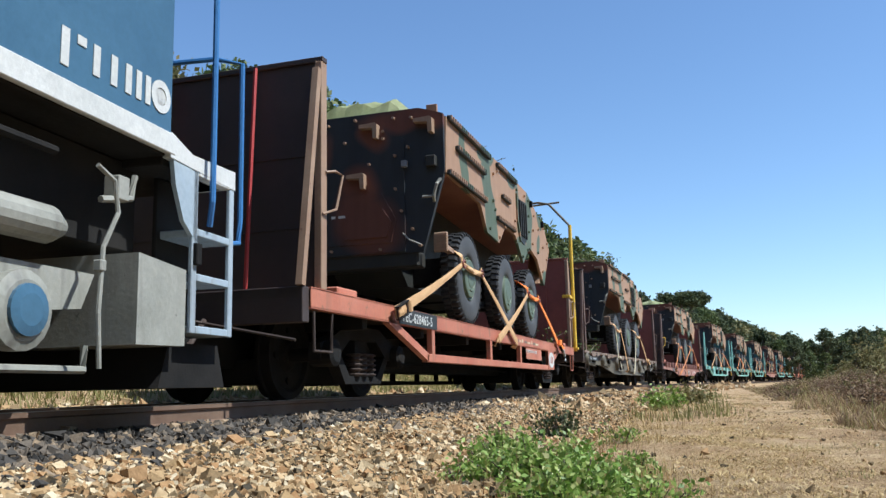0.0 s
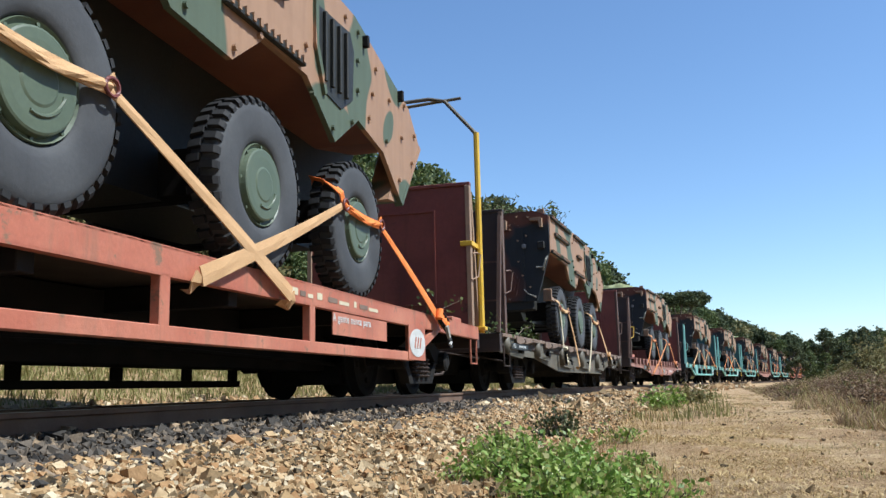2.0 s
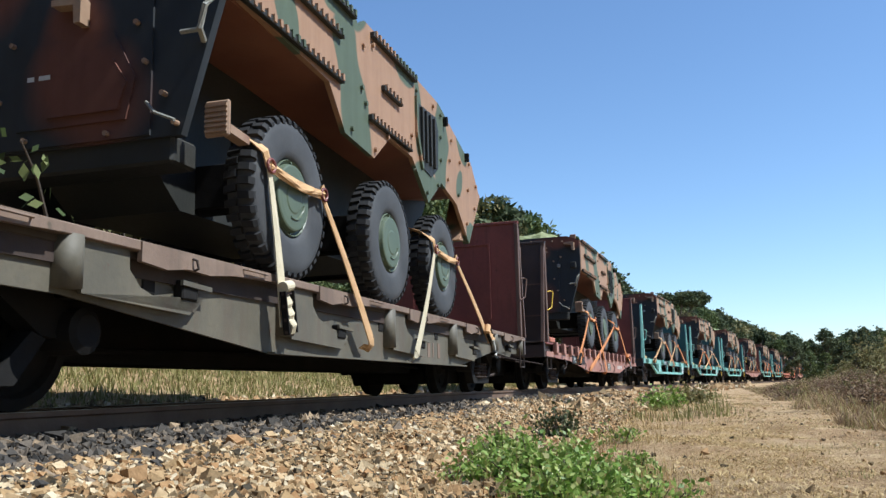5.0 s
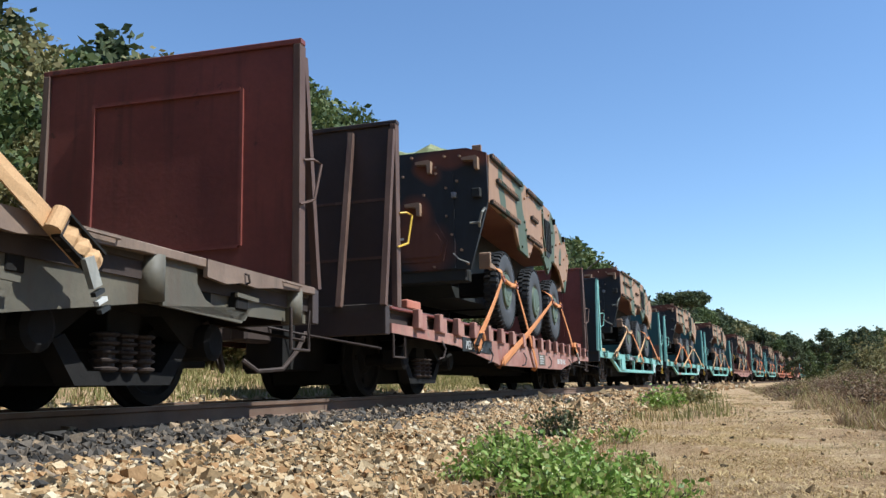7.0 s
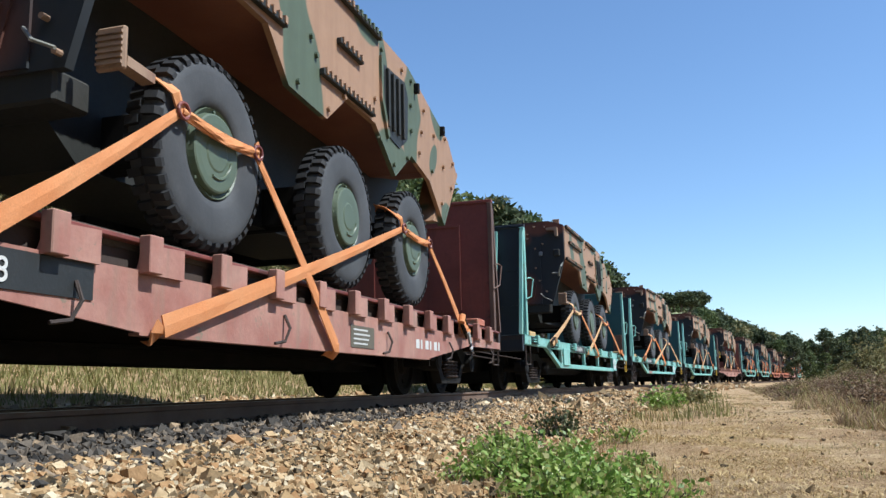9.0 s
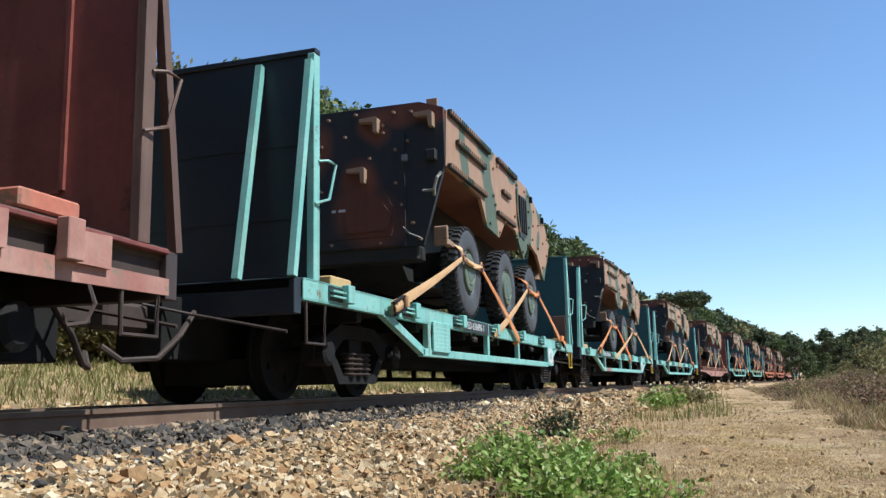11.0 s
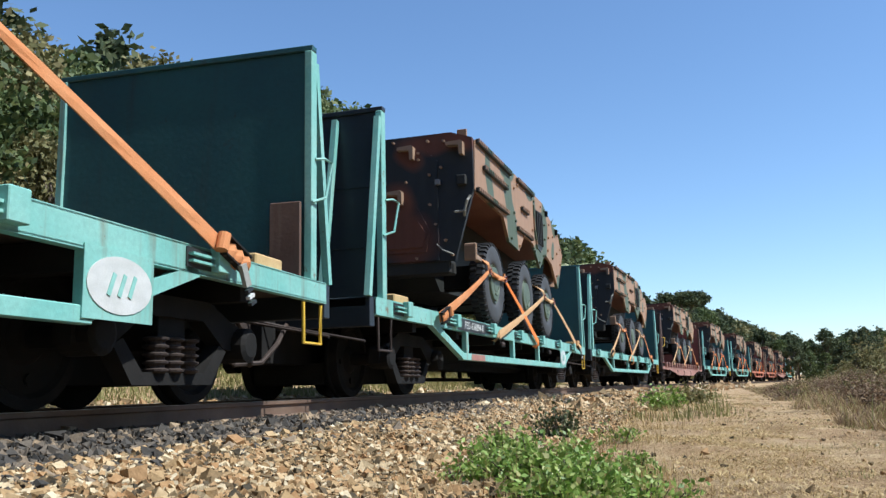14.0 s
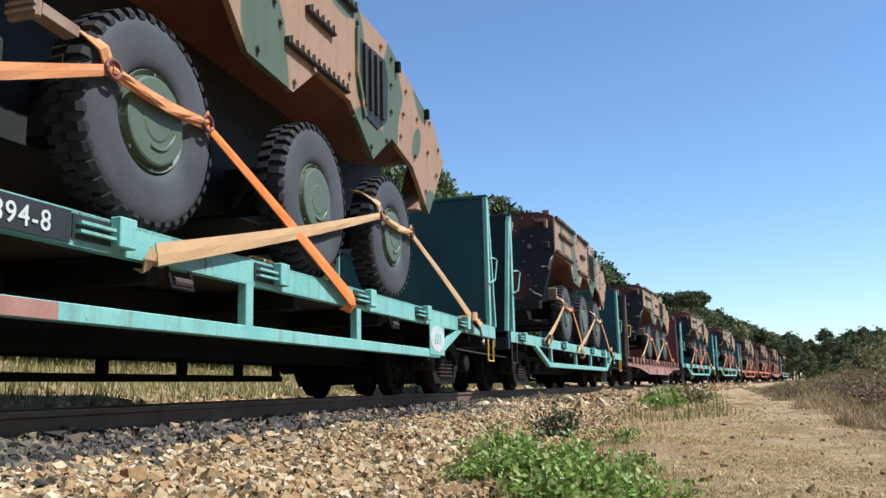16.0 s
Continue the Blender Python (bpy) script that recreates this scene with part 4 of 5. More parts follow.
def sign_text(parent, text, y, z, h, material="white", x=HALF + 0.012):
    """Letters cut from the built-in face, each a part of its own, on the side of a wagon."""
    cu = bpy.data.curves.new("lettering", "FONT")
    cu.body, cu.size, cu.extrude, cu.offset, cu.space_character = text, h * 1.6, 0.002, 0.001, 1.14
    tmp = bpy.data.objects.new("lettering", cu)
    me = bpy.data.meshes.new_from_object(tmp)
    bpy.data.objects.remove(tmp)
    bm = bmesh.new()
    bm.from_mesh(me)
    bm.verts.index_update()
    left, groups = set(bm.faces), []
    while left:
        todo, island = [left.pop()], []
        while todo:
            f = todo.pop()
            island.append(f)
            for e in f.edges:
                for g in e.link_faces:
                    if g in left:
                        left.discard(g)
                        todo.append(g)
        xs = [v.co.x for f in island for v in f.verts]
        groups.append((min(xs), max(xs), island))
    letters = []
    for a, b, island in sorted(groups, key=lambda g: g[0]):
        if letters and a < letters[-1][1] - 0.002:
            letters[-1][1] = max(b, letters[-1][1])
            letters[-1][2].extend(island)
        else:
            letters.append([a, b, list(island)])
    place_at = Matrix.Translation((x, y, z)) @ Matrix.Rotation(radians(90), 4, "Z") @ Matrix.Rotation(radians(90), 4, "X")
    for a, b, faces in letters:
        one, seen = bmesh.new(), {}
        for f in faces:
            vs = []
            for v in f.verts:
                if v.index not in seen:
                    seen[v.index] = one.verts.new(v.co)
                vs.append(seen[v.index])
            one.faces.new(vs)
        ob = part("letter", one, material, parent, "white stencilled letter")
        ob.matrix_basis = place_at
    bm.free()


def number_panel(w, text, y0, y1, z0=0.86, z1=0.985, shift=0.1):
    p = part("number_panel", B(HALF + 0.001, HALF + 0.008, y0, y1, z0, z1, bevel=0.0), "number_black", w, "black panel with a running number")
    sign_text(w, text, y0 + shift, z0 + 0.03, (z1 - z0) * 0.55)
    return p


def oval_mark(w, y, z, back):
    part("mark_plate", B(HALF + 0.001, HALF + 0.01, y - 0.3, y + 0.3, z - 0.19, z + 0.19, bevel=0.0), back, w)
    ob = part("mark_oval", LA([(0, 0.01), (0.0, 1.0), (0.004, 1.0), (0.004, 0.01)], 28, "x"), "white", w, "white oval company mark")
    ob.matrix_basis = Matrix.Translation((HALF + 0.0115, y, z)) @ Matrix.Diagonal((1, 0.28, 0.155, 1))
    for k in (-0.09, 0.0, 0.09):
        part("mark_stroke", BAR((HALF + 0.019, y + k - 0.02, z - 0.06), (HALF + 0.019, y + k + 0.03, z + 0.06), 0.004, 0.03), back, w)


# ---- the armoured carriers ----
HUBS = (-1.97, 0.26, 2.15)
TYRE_R = 0.65


def tyre_mesh():
    """A lugged tyre lying across x; the tread blocks stand out of it."""
    r = TYRE_R
    bm = LA([(-0.11, r * 0.5), (-0.122, r * 0.7), (-0.115, r * 0.88), (-0.09, r * 0.95), (0.09, r * 0.95), (0.115, r * 0.9), (0.124, r * 0.82), (0.128, r * 0.7), (0.122, r * 0.58), (0.11, r * 0.5), (0.085, r * 0.47), (-0.085, r * 0.47)], 48)
    bmesh.ops.recalc_face_normals(bm, faces=bm.faces[:])
    return bm


def tread_mesh():
    """Rubber blocks standing out of the tyre."""
    bm, r = bmesh.new(), TYRE_R
    for k in range(38):
        a = 2 * math.pi * k / 38
        for s in (1, -1):
            q = a + (math.pi / 38 if s < 0 else 0)
            c = Vector((0, math.cos(q), math.sin(q)))
            d = Vector((0, -math.sin(q), math.cos(q)))
            p = []
            for x, rr in ((0.008, r * 0.94), (0.008, r), (0.098, r * 0.995), (0.122, r * 0.95), (0.122, r * 0.905)):
                sk = d * (0.05 * (x - 0.1))
                p.append([c * rr + d * e + sk * 2 + Vector((x * s, 0, 0)) for e in (-0.026, 0.026)])
            vs = [[bm.verts.new(v) for v in pr] for pr in p]
            for i in range(4):
                bm.faces.new((vs[i][0], vs[i][1], vs[i + 1][1], vs[i + 1][0]))
            for e in (0, 1):
                bm.faces.new([v[e] for v in vs])
    bmesh.ops.recalc_face_normals(bm, faces=bm.faces[:])
    return bm


def build_carrier():
    """Six-wheeled hull; y forward to the nose, z from the deck."""
    c = thing("armoured_carrier", "six-wheeled armoured carrier in green and brown camouflage, lashed to a wagon", "armoured vehicle", "carriers on the wagons")
    X = 1.30
    rear, nose = -3.0, 4.08
    # main hull: upper box, sloping front
    side = [(rear, 1.93), (rear + 0.06, 2.70), (-0.72, 2.74), (-0.60, 2.66), (-0.45, 2.78), (2.05, 2.74), (3.69, 2.32), (nose, 1.96), (3.38, 1.17), (2.82, 1.58), (2.13, 1.71), (1.57, 1.34), (0.98, 1.75), (0.24, 1.76), (-0.21, 1.43), (-0.94, 1.48), (-1.3, 1.85)]
    for s in (1, -1):
        part("side_armour", PR(side, min(s * X, s * (X - 0.05)), max(s * X, s * (X - 0.05))), "camo", c, "bolted camouflage side armour plate")
    core = [(rear + 0.02, 1.9), (rear + 0.08, 2.66), (-0.5, 2.70), (2.05, 2.70), (3.65, 2.28), (4.0, 1.94), (3.3, 1.1), (2.9, 0.62), (-2.3, 0.55), (rear + 0.25, 0.9)]
    # Lower hull kept narrow to stay out of the sun; its colour holds shade.
    part("hull", PR(core, -0.5, 0.5), "under_green", c, "lower hull in green darkened for shade")
    up = [(rear + 0.02, 1.9), (rear + 0.08, 2.66), (-0.5, 2.70), (2.05, 2.70), (3.65, 2.28), (4.0, 1.94), (2.9, 1.72), (-1.4, 1.88)]
    part("upper_hull", PR(up, -X + 0.052, X - 0.052), "brown_paint", c, "upper hull in red-brown darkened for its shaded underside")
    # rear face: ramp door, step plates, handles; its shade is in the paint
    part("rear_plate", PR([(-1.29, 1.95), (-0.98, 0.9), (0.98, 0.9), (1.29, 1.95), (1.28, 2.72), (0.95, 2.83), (-0.95, 2.83), (-1.28, 2.72)], rear - 0.02, rear + 0.05, "y"), "camo_rear_shaded", c, "rear armour plate, camouflage darkened for shade")
    ramp_door = part("ramp_door", PR([(-0.74, 0.92), (0.74, 0.92), (0.74, 2.42), (0.55, 2.6), (-0.55, 2.6), (-0.74, 2.42)], rear - 0.04, rear - 0.02, "y"), "camo_rear_shaded", c, "rear ramp door, camouflage darkened for shade")
    part("hatch_plate", PR([(-0.38, 1.05), (0.55, 1.05), (0.62, 1.35), (0.42, 1.72), (-0.2, 1.72), (-0.42, 1.4)], rear - 0.055, rear - 0.04, "y"), "camo_rear_shaded", ramp_door)
    part("hatch_plate", PR([(-0.1, 1.12), (0.5, 1.12), (0.56, 1.32), (0.44, 1.5), (0.22, 1.5), (0.22, 1.4), (-0.1, 1.4)], rear - 0.075, rear - 0.055, "y"), "camo_rear_shaded", ramp_door)
    for q in range(2):
        part("number_bar", B(-0.3 + q * 0.1, -0.24 + q * 0.14, rear - 0.058, rear - 0.0555, 1.42, 1.455, bevel=0.0), "white", ramp_door)
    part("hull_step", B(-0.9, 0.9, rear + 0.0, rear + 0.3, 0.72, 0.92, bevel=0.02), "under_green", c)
    for x, z in ((-0.62, 2.6), (0.31, 2.62), (0.12, 1.95), (1.08, 2.62)):
        br = PR([(x - 0.17, z + 0.03), (x + 0.06, z + 0.045), (x + 0.085, z + 0.02), (x + 0.085, z - 0.17), (x + 0.03, z - 0.17), (x + 0.02, z - 0.03), (x - 0.17, z - 0.015)], rear - 0.14, rear - 0.02, "y")
        part("lifting_bracket", br, "tan_post", c, "tan angled steel bracket")
    part("roof_lug", B(-1.05, -0.88, rear - 0.05, rear + 0.05, 2.8, 2.9), "under_green", c)
    part("roof_post", B(1.05, 1.2, rear - 0.01, rear + 0.03, 2.72, 2.86), "camo", c)
    studs = [(-1.18, 2.6), (-0.98, 2.35), (-0.5, 2.25), (-0.45, 2.35), (-0.35, 2.72), (0.05, 2.75), (0.45, 2.55), (0.45, 2.45), (0.6, 2.72), (0.85, 2.7), (0.8, 2.3), (0.62, 2.2), (0.25, 2.12), (0.62, 1.75), (0.7, 1.45), (-0.45, 1.72), (-0.7, 1.6), (-0.85, 1.9), (-0.55, 1.3), (0.85, 1.2), (0.95, 0.98), (-0.3, 0.98), (0.4, 0.96), (-0.1, 2.45)]
    for x, z in studs:
        part("bolt", LA([(rear - 0.075, 0.02), (rear + 0.02, 0.02)], 8, "y", (x, 0, z)), "tan_post", c)
    for x in (-1.12, 1.12):
        part("rear_lamp", B(x - 0.07, x + 0.07, rear - 0.1, rear, 2.0, 2.15, bevel=0.012), "under_green", c, "dark rear lamp housing")
        part("lamp_lens", B(x - 0.05 - 0.36 * (x > 0), x + 0.03 - 0.36 * (x > 0), rear - 0.09, rear - 0.02, 2.03, 2.12, bevel=0.01), "lamp_glass", c, "grey lamp glass")
        tow = part("tow_hook", TU([(x + 0.02, rear - 0.02, 1.55), (x + 0.05, rear - 0.12, 1.6), (x + 0.1, rear - 0.14, 1.75), (x + 0.14, rear - 0.1, 1.82)], 0.022, 7), "cream_steel", c, "bare steel hook")
        part("hook_pin", LA([(-0.07, 0.018), (0.07, 0.018)], 8, "x", (x - 0.04, rear - 0.1, 1.6)), "cream_steel", tow)
        part("mudflap", B(x - 0.04, x + 0.15, rear + 0.10, rear + 0.14, 0.9, 1.16, bevel=0.012), "tan_post", c, "tan ribbed mudguard flap")
        part("flap_arm", BAR((x + 0.1, rear + 0.14, 0.96), (x + 0.1, rear + 0.4, 0.94), 0.09, 0.06), "tan_post", c)
        for q in range(6):
            part("flap_rib", B(x - 0.03, x + 0.14, rear + 0.085, rear + 0.10, 0.93 + q * 0.036, 0.948 + q * 0.036, bevel=0.0), "tan_post", c)
    rods = bmesh.new()
    tube(rods, [(0.72, rear - 0.06, 1.15), (0.82, rear - 0.1, 1.05), (0.98, rear - 0.1, 0.98)], 0.012, 6)
    part("hydraulic_line", rods, "cream_steel", c, "bare metal pipe at the ramp hinge")
    # side fittings on the path side and beyond
    for s in (1, -1):
        a, b = min(s * X, s * (X + 0.05)), max(s * X, s * (X + 0.05))
        for y0, y1, z in ((rear + 0.1, -0.75, 2.70), (-2.55, -1.05, 2.38), (rear + 0.05, -1.05, 1.95), (0.0, 0.56, 2.25), (-0.37, 0.87, 1.82), (-0.3, 1.08, 2.71)):
            rl = part("armour_rail", B(a, b, y0, y1, z - 0.045, z + 0.015), "under_green", c, "dark toothed mounting rail")
            n = max(4, int((y1 - y0) / 0.1))
            for k in range(n if s > 0 else 0):
                y = y0 + (k + 0.5) * (y1 - y0) / n
                part("rail_bolt", B(min(s * X, s * (X + 0.062)), max(s * X, s * (X + 0.062)), y - 0.02, y + 0.02, z - 0.03, z + 0.03, bevel=0.0), "camo", rl)
        for y, z in ((-0.2, 1.52), (-0.8, 1.56), (0.15, 1.75), (-0.55, 2.05), (-0.5, 2.5), (-0.45, 1.92), (-0.25, 2.6), (0.95, 2.0), (1.08, 1.62), (1.5, 1.45), (1.95, 1.64), (2.1, 2.0), (2.1, 2.3), (2.12, 2.6), (2.4, 1.82), (2.5, 2.1), (2.6, 2.4), (2.9, 1.72), (3.0, 2.2), (3.3, 1.4), (3.4, 1.9), (3.5, 2.3), (3.75, 1.7), (3.85, 2.05), (1.15, 2.6), (1.8, 2.62)):
            if s < 0:
                continue
            part("bolt", LA([(s * (X - 0.01), 0.026), (s * (X + 0.03), 0.026)], 8, "x", (0, y, z)), "camo", c)
        gx = sorted((s * (X + 0.002), s * (X + 0.012)))
        # dark panel on the armour paints the shade of the recess
        gr = part("air_intake", PR([(1.16, 2.46), (1.9, 2.5), (2.0, 2.35), (1.96, 1.85), (1.68, 1.68), (1.34, 1.72), (1.16, 2.1)], *gx), "dark_gap", c, "louvred air intake on a flat panel darkened for shade")
        for y in (1.3, 1.46, 1.62, 1.78):
            part("louvre", B(*sorted((s * (X + 0.012), s * (X + 0.05))), y - 0.03, y + 0.01, 1.8, 2.44), "under_green", gr)
        part("intake_frame", PR([(1.1, 2.52), (1.16, 2.46), (1.16, 2.1), (1.34, 1.72), (1.3, 1.68), (1.1, 2.08)], *sorted((s * X, s * (X + 0.03)))), "camo", gr)
    for s in (1, -1):
        part("nose_flange", BAR((s * (X - 0.04), 4.09, 1.97), (s * (X - 0.04), 3.40, 1.15), 0.09, 0.05), "camo", c, "welded edge of the nose plate")
        part("nose_facet", PR([(4.06, 1.97), (3.4, 1.17), (3.1, 1.15), (3.6, 1.9)], *sorted((s * (X - 0.3), s * (X - 0.052)))), "camo", c)
    # roof
    part("roof_hatch", LA([(2.70, 0.42), (2.80, 0.42), (2.83, 0.36)], 24, "z", (0.35, 2.0 - 0.6, 0)), "camo", c)
    part("roof_hatch", B(-0.7, 0.2, -2.3, -1.2, 2.68, 2.76, bevel=0.02), "camo", c)
    part("turret_ring", LA([(2.70, 0.62), (2.86, 0.60), (2.90, 0.45)], 28, "z", (-0.1, 0.1, 0)), "camo", c)
    for x, y in ((0.9, -2.9), (-0.9, -2.9)):
        part("aerial_base", LA([(2.6, 0.035), (2.84, 0.03)], 8, "z", (x, y, 0)), "black_steel", c)
    for y in (2.25, 3.3):
        part("mirror", B(X - 0.1, X + 0.06, y, y + 0.05, 2.5 - (y - 2.25) * 0.2, 2.62 - (y - 2.25) * 0.2), "black_steel", c)
    for y in HUBS:
        part("axle", LA([(-1.0, 0.09), (1.0, 0.09)], 12, "x", (0, y, TYRE_R)), "black_steel", c)
        part("suspension", B(-0.98, 0.98, y - 0.13, y + 0.13, 0.6, 0.95), "black_steel", c)
    first = None
    for s in (1, -1):
        for y in HUBS:
            if first is None:
                ty = part("tyre", tyre_mesh(), "tyre", c, "black lugged rubber tyre", smooth=True)
                tagged(part("tread", tread_mesh(), "tread", ty), kind="stuff")
                bm = LA([(0.0, 0.30), (0.1, 0.305), (0.112, 0.3), (0.098, 0.288), (0.09, 0.272), (0.128, 0.262), (0.134, 0.25), (0.136, 0.20), (0.134, 0.13), (0.14, 0.115), (0.14, 0.02)], 40)
                rim = part("rim", bm, "rim", ty, "olive green steel wheel disc")
                arc = bmesh.new()
                tube(arc, [(0.136, 0.17 * math.cos(a), 0.17 * math.sin(a)) for a in np.linspace(-1.9, -0.2, 10)], 0.012, 6)
                part("grab_ring", arc, "rim", ty)
                bl = bmesh.new()
                for q in range(8):
                    lathe(bl, [(0.085, 0.012), (0.108, 0.012)], 6, "x", (0, 0.285 * math.cos(q * 0.785), 0.285 * math.sin(q * 0.785)))
                tagged(part("bolt_circle", bl, "rim", ty), kind="stuff")
                first = ty
            else:
                ty = share("tyre", first, c)
                for ch in first.children:
                    share(ch.name.split(".")[0], ch, ty)
            ty.matrix_basis = Matrix.Translation((s * 1.17, y, TYRE_R)) @ Matrix.Rotation(0 if s > 0 else math.pi, 4, "Z")
    return c


# ---- lashing straps ----
def ribbon(pts, width, thick=0.012, width_end=None, fold=0.0):
    """A flat band through the points, lying against the wagon's side (x is its thin way); fold creases it along its middle."""
    bm = bmesh.new()
    pts = [Vector(p) for p in pts]
    rings, last = [], len(pts) - 1
    for i, p in enumerate(pts):
        d = (pts[min(i + 1, last)] - pts[max(i - 1, 0)]).normalized()
        k = width if width_end is None else width + (width_end - width) * i / last
        u = d.cross(Vector((1, 0, 0))).normalized() * k * 0.5
        w = Vector((thick, 0, 0)) * 0.5
        f = Vector((fold * (0.5 + 0.5 * math.sin(i * 2.1)), 0, 0))
        rings.append([bm.verts.new(p + q) for q in (-u - w, f - w, u - w, u + w, f + w, -u + w)])
    for a, b in zip(rings, rings[1:]):
        for j in range(6):
            bm.faces.new((a[j], a[(j + 1) % 6], b[(j + 1) % 6], b[j]))
    bm.faces.new(rings[0][::-1])
    bm.faces.new(rings[-1])
    bmesh.ops.recalc_face_normals(bm, faces=bm.faces[:])
    return bm


def ratchet(st, p, d, web, tail):
    """A ladder-framed tensioner on the band at p; d is the band's way up."""
    p = p + Vector((0.05, 0, 0))
    u = d.cross(Vector((1, 0, 0))).normalized()
    fr = part("ratchet", BAR(p - d * 0.16 + u * 0.065, p + d * 0.16 + u * 0.065, 0.05, 0.014), "black_steel", st, "dark steel ratchet frame with wound webbing")
    part("side_plate", BAR(p - d * 0.16 - u * 0.065, p + d * 0.16 - u * 0.065, 0.05, 0.014), "black_steel", fr)
    for k in (-0.14, -0.05, 0.05, 0.14):
        part("cross_bar", BAR(p + d * k - u * 0.075, p + d * k + u * 0.075, 0.022, 0.022), "rust_dark", fr)
    part("webbing_roll", TU([p + d * 0.19 - u * 0.06, p + d * 0.19 + u * 0.06], 0.042, 12), web, st)
    for k in range(3):
        q = p - d * (0.10 - 0.08 * k) + Vector((0.012 - 0.012 * k, 0, 0))
        part("webbing_fold", ribbon([q - d * 0.06, q + Vector((0.02, 0, 0)), q + d * 0.06 - u * 0.02], 0.07 + 0.015 * k, fold=0.012), web, st)
    if tail:
        part("handle", BAR(p + Vector((0.03, 0.02, -0.06)), p + Vector((0.04, 0.08, -0.2)), 0.03, 0.07), "cream_steel", st, "pale ratchet handle")
        for k in range(3):
            part("handle_band", BAR(p + Vector((0.042, 0.09 + 0.025 * k, -0.215 - 0.04 * k)), p + Vector((0.042, 0.1 + 0.025 * k, -0.235 - 0.04 * k)), 0.03, 0.075), "number_black" if k % 2 == 0 else "white", st)


def strap(hub, start, end, mats, label, tensioned=(True, False), rise=0.14):
    """A lashing round one wheel: from the sill, across the wheel disc and back to the sill."""
    st = thing("lashing_strap", label, "strap", "lashing straps")
    x, zc = 1.33, DECK + TYRE_R
    a, b = Vector((x, hub - 0.46, zc + rise)), Vector((x, hub + 0.46, zc + rise - 0.02))
    e = HALF + 0.045
    s0, s1 = Vector((e, start[0], start[1])), Vector((e, end[0], end[1]))

    def band(p, q, sag):
        return [p.lerp(q, k / 10) + Vector((0.012 * math.sin(k / 10 * math.pi), 0, -sag * math.sin(k / 10 * math.pi))) for k in range(11)]
    part("webbing", ribbon(band(s0, a, 0.02), 0.13, 0.01, 0.06, 0.008), mats[0], st)
    part("webbing", ribbon(band(a, b, 0.03), 0.075, 0.012, None, 0.02), mats[1], st)
    part("webbing", ribbon([p + Vector((0.014, 0, 0.012 * math.sin(k * 0.9))) for k, p in enumerate(band(a, b, 0.045))], 0.04, 0.012, None, 0.015), mats[1], st)
    part("webbing", ribbon(band(b, s1, 0.0), 0.06, 0.01, 0.12, 0.008), mats[2], st)
    part("tyre_loop", ribbon([a, a + Vector((0.0, -0.06, 0.10)), a + Vector((-0.06, -0.10, 0.16)), a + Vector((-0.16, -0.10, 0.20)), a + Vector((-0.3, -0.05, 0.24))], 0.08, 0.012, 0.1, 0.015), mats[1], st)
    part("tyre_loop", ribbon([b, b + Vector((0.0, 0.05, 0.06)), b + Vector((-0.12, 0.1, 0.05))], 0.08), mats[1], st)
    for p in (a, b):
        ring = bmesh.new()
        tube(ring, [p + Vector((0.022, 0.055 * math.cos(q), 0.05 * math.sin(q))) for q in np.linspace(0, 6.283, 13)], 0.012, 6)
        part("buckle_ring", ring, "maroon", st, "dark red steel ring")
    for p, top, tight, web in ((s0, a, tensioned[0], mats[0]), (s1, b, tensioned[1], mats[2])):
        d = (top - p).normalized()
        if tight:
            ratchet(st, p + d * 0.1, d, web, tensioned[1])
        else:
            part("wrapped_end", ribbon([p, p - d * 0.03 + Vector((-0.01, 0, -0.03)), p + Vector((-0.05, 0, -0.075)), p + Vector((-0.1, 0, -0.08))], 0.125), web, st)
    return st


def tarp(label, x0, x1, y0, y1, z, h, seed):
    """A crumpled cover lying on a carrier's roof."""
    t = thing("tarpaulin", label, "tarpaulin")
    bm, n, r = bmesh.new(), 12, random.Random(seed)
    g = [[bm.verts.new((x0 + (x1 - x0) * i / n, y0 + (y1 - y0) * j / n, z + (h * (0.55 + 0.45 * noise.noise(Vector((i * 0.45, j * 0.45, seed)))) + 0.03 * r.random()) * (math.sin(math.pi * i / n) * math.sin(math.pi * j / n)) ** 0.35 if 0 < i < n and 0 < j < n else z)) for j in range(n + 1)] for i in range(n + 1)]
    for i in range(n):
        for j in range(n):
            bm.faces.new((g[i][j], g[i + 1][j], g[i + 1][j + 1], g[i][j + 1]))
    bmesh.ops.solidify(bm, geom=bm.faces[:], thickness=0.012)
    part("cover", bm, "tarp", t)
    return t


def branches(label, seed, y0, y1, z, count):
    """Cut leafy branches heaped on the load."""
    t = thing("cut_branches", label, "branches")
    bm, r, pts = bmesh.new(), random.Random(seed), []
    for i in range(count):
        p = Vector((r.uniform(-1.0, 1.15), r.uniform(y0, y1), z + 0.02))
        a = r.uniform(0, 6.283)
        q = p + Vector((math.cos(a) * 0.6, math.sin(a) * 0.6, r.uniform(0.05, 0.35)))
        q.x = min(q.x, 1.25)
        tube(bm, [p, (p + q) / 2 + Vector((0, 0, 0.06)), q], 0.012, 5, 0.004)
        for j in range(26):
            pts.append(p.lerp(q, r.random()) + Vector([r.gauss(0, 0.06) for _ in range(3)]))
    tagged(part("twig_heap", bm, "bark", t), kind="stuff")
    pts = np.array(pts)
    pts[:, 2] = np.maximum(pts[:, 2], z + 0.02)
    v, f = leaf_quads(pts, 0.045)
    ob = new("leaves", raw_mesh("leaves", v, f, "leaf"))
    ob.parent = t
    return t


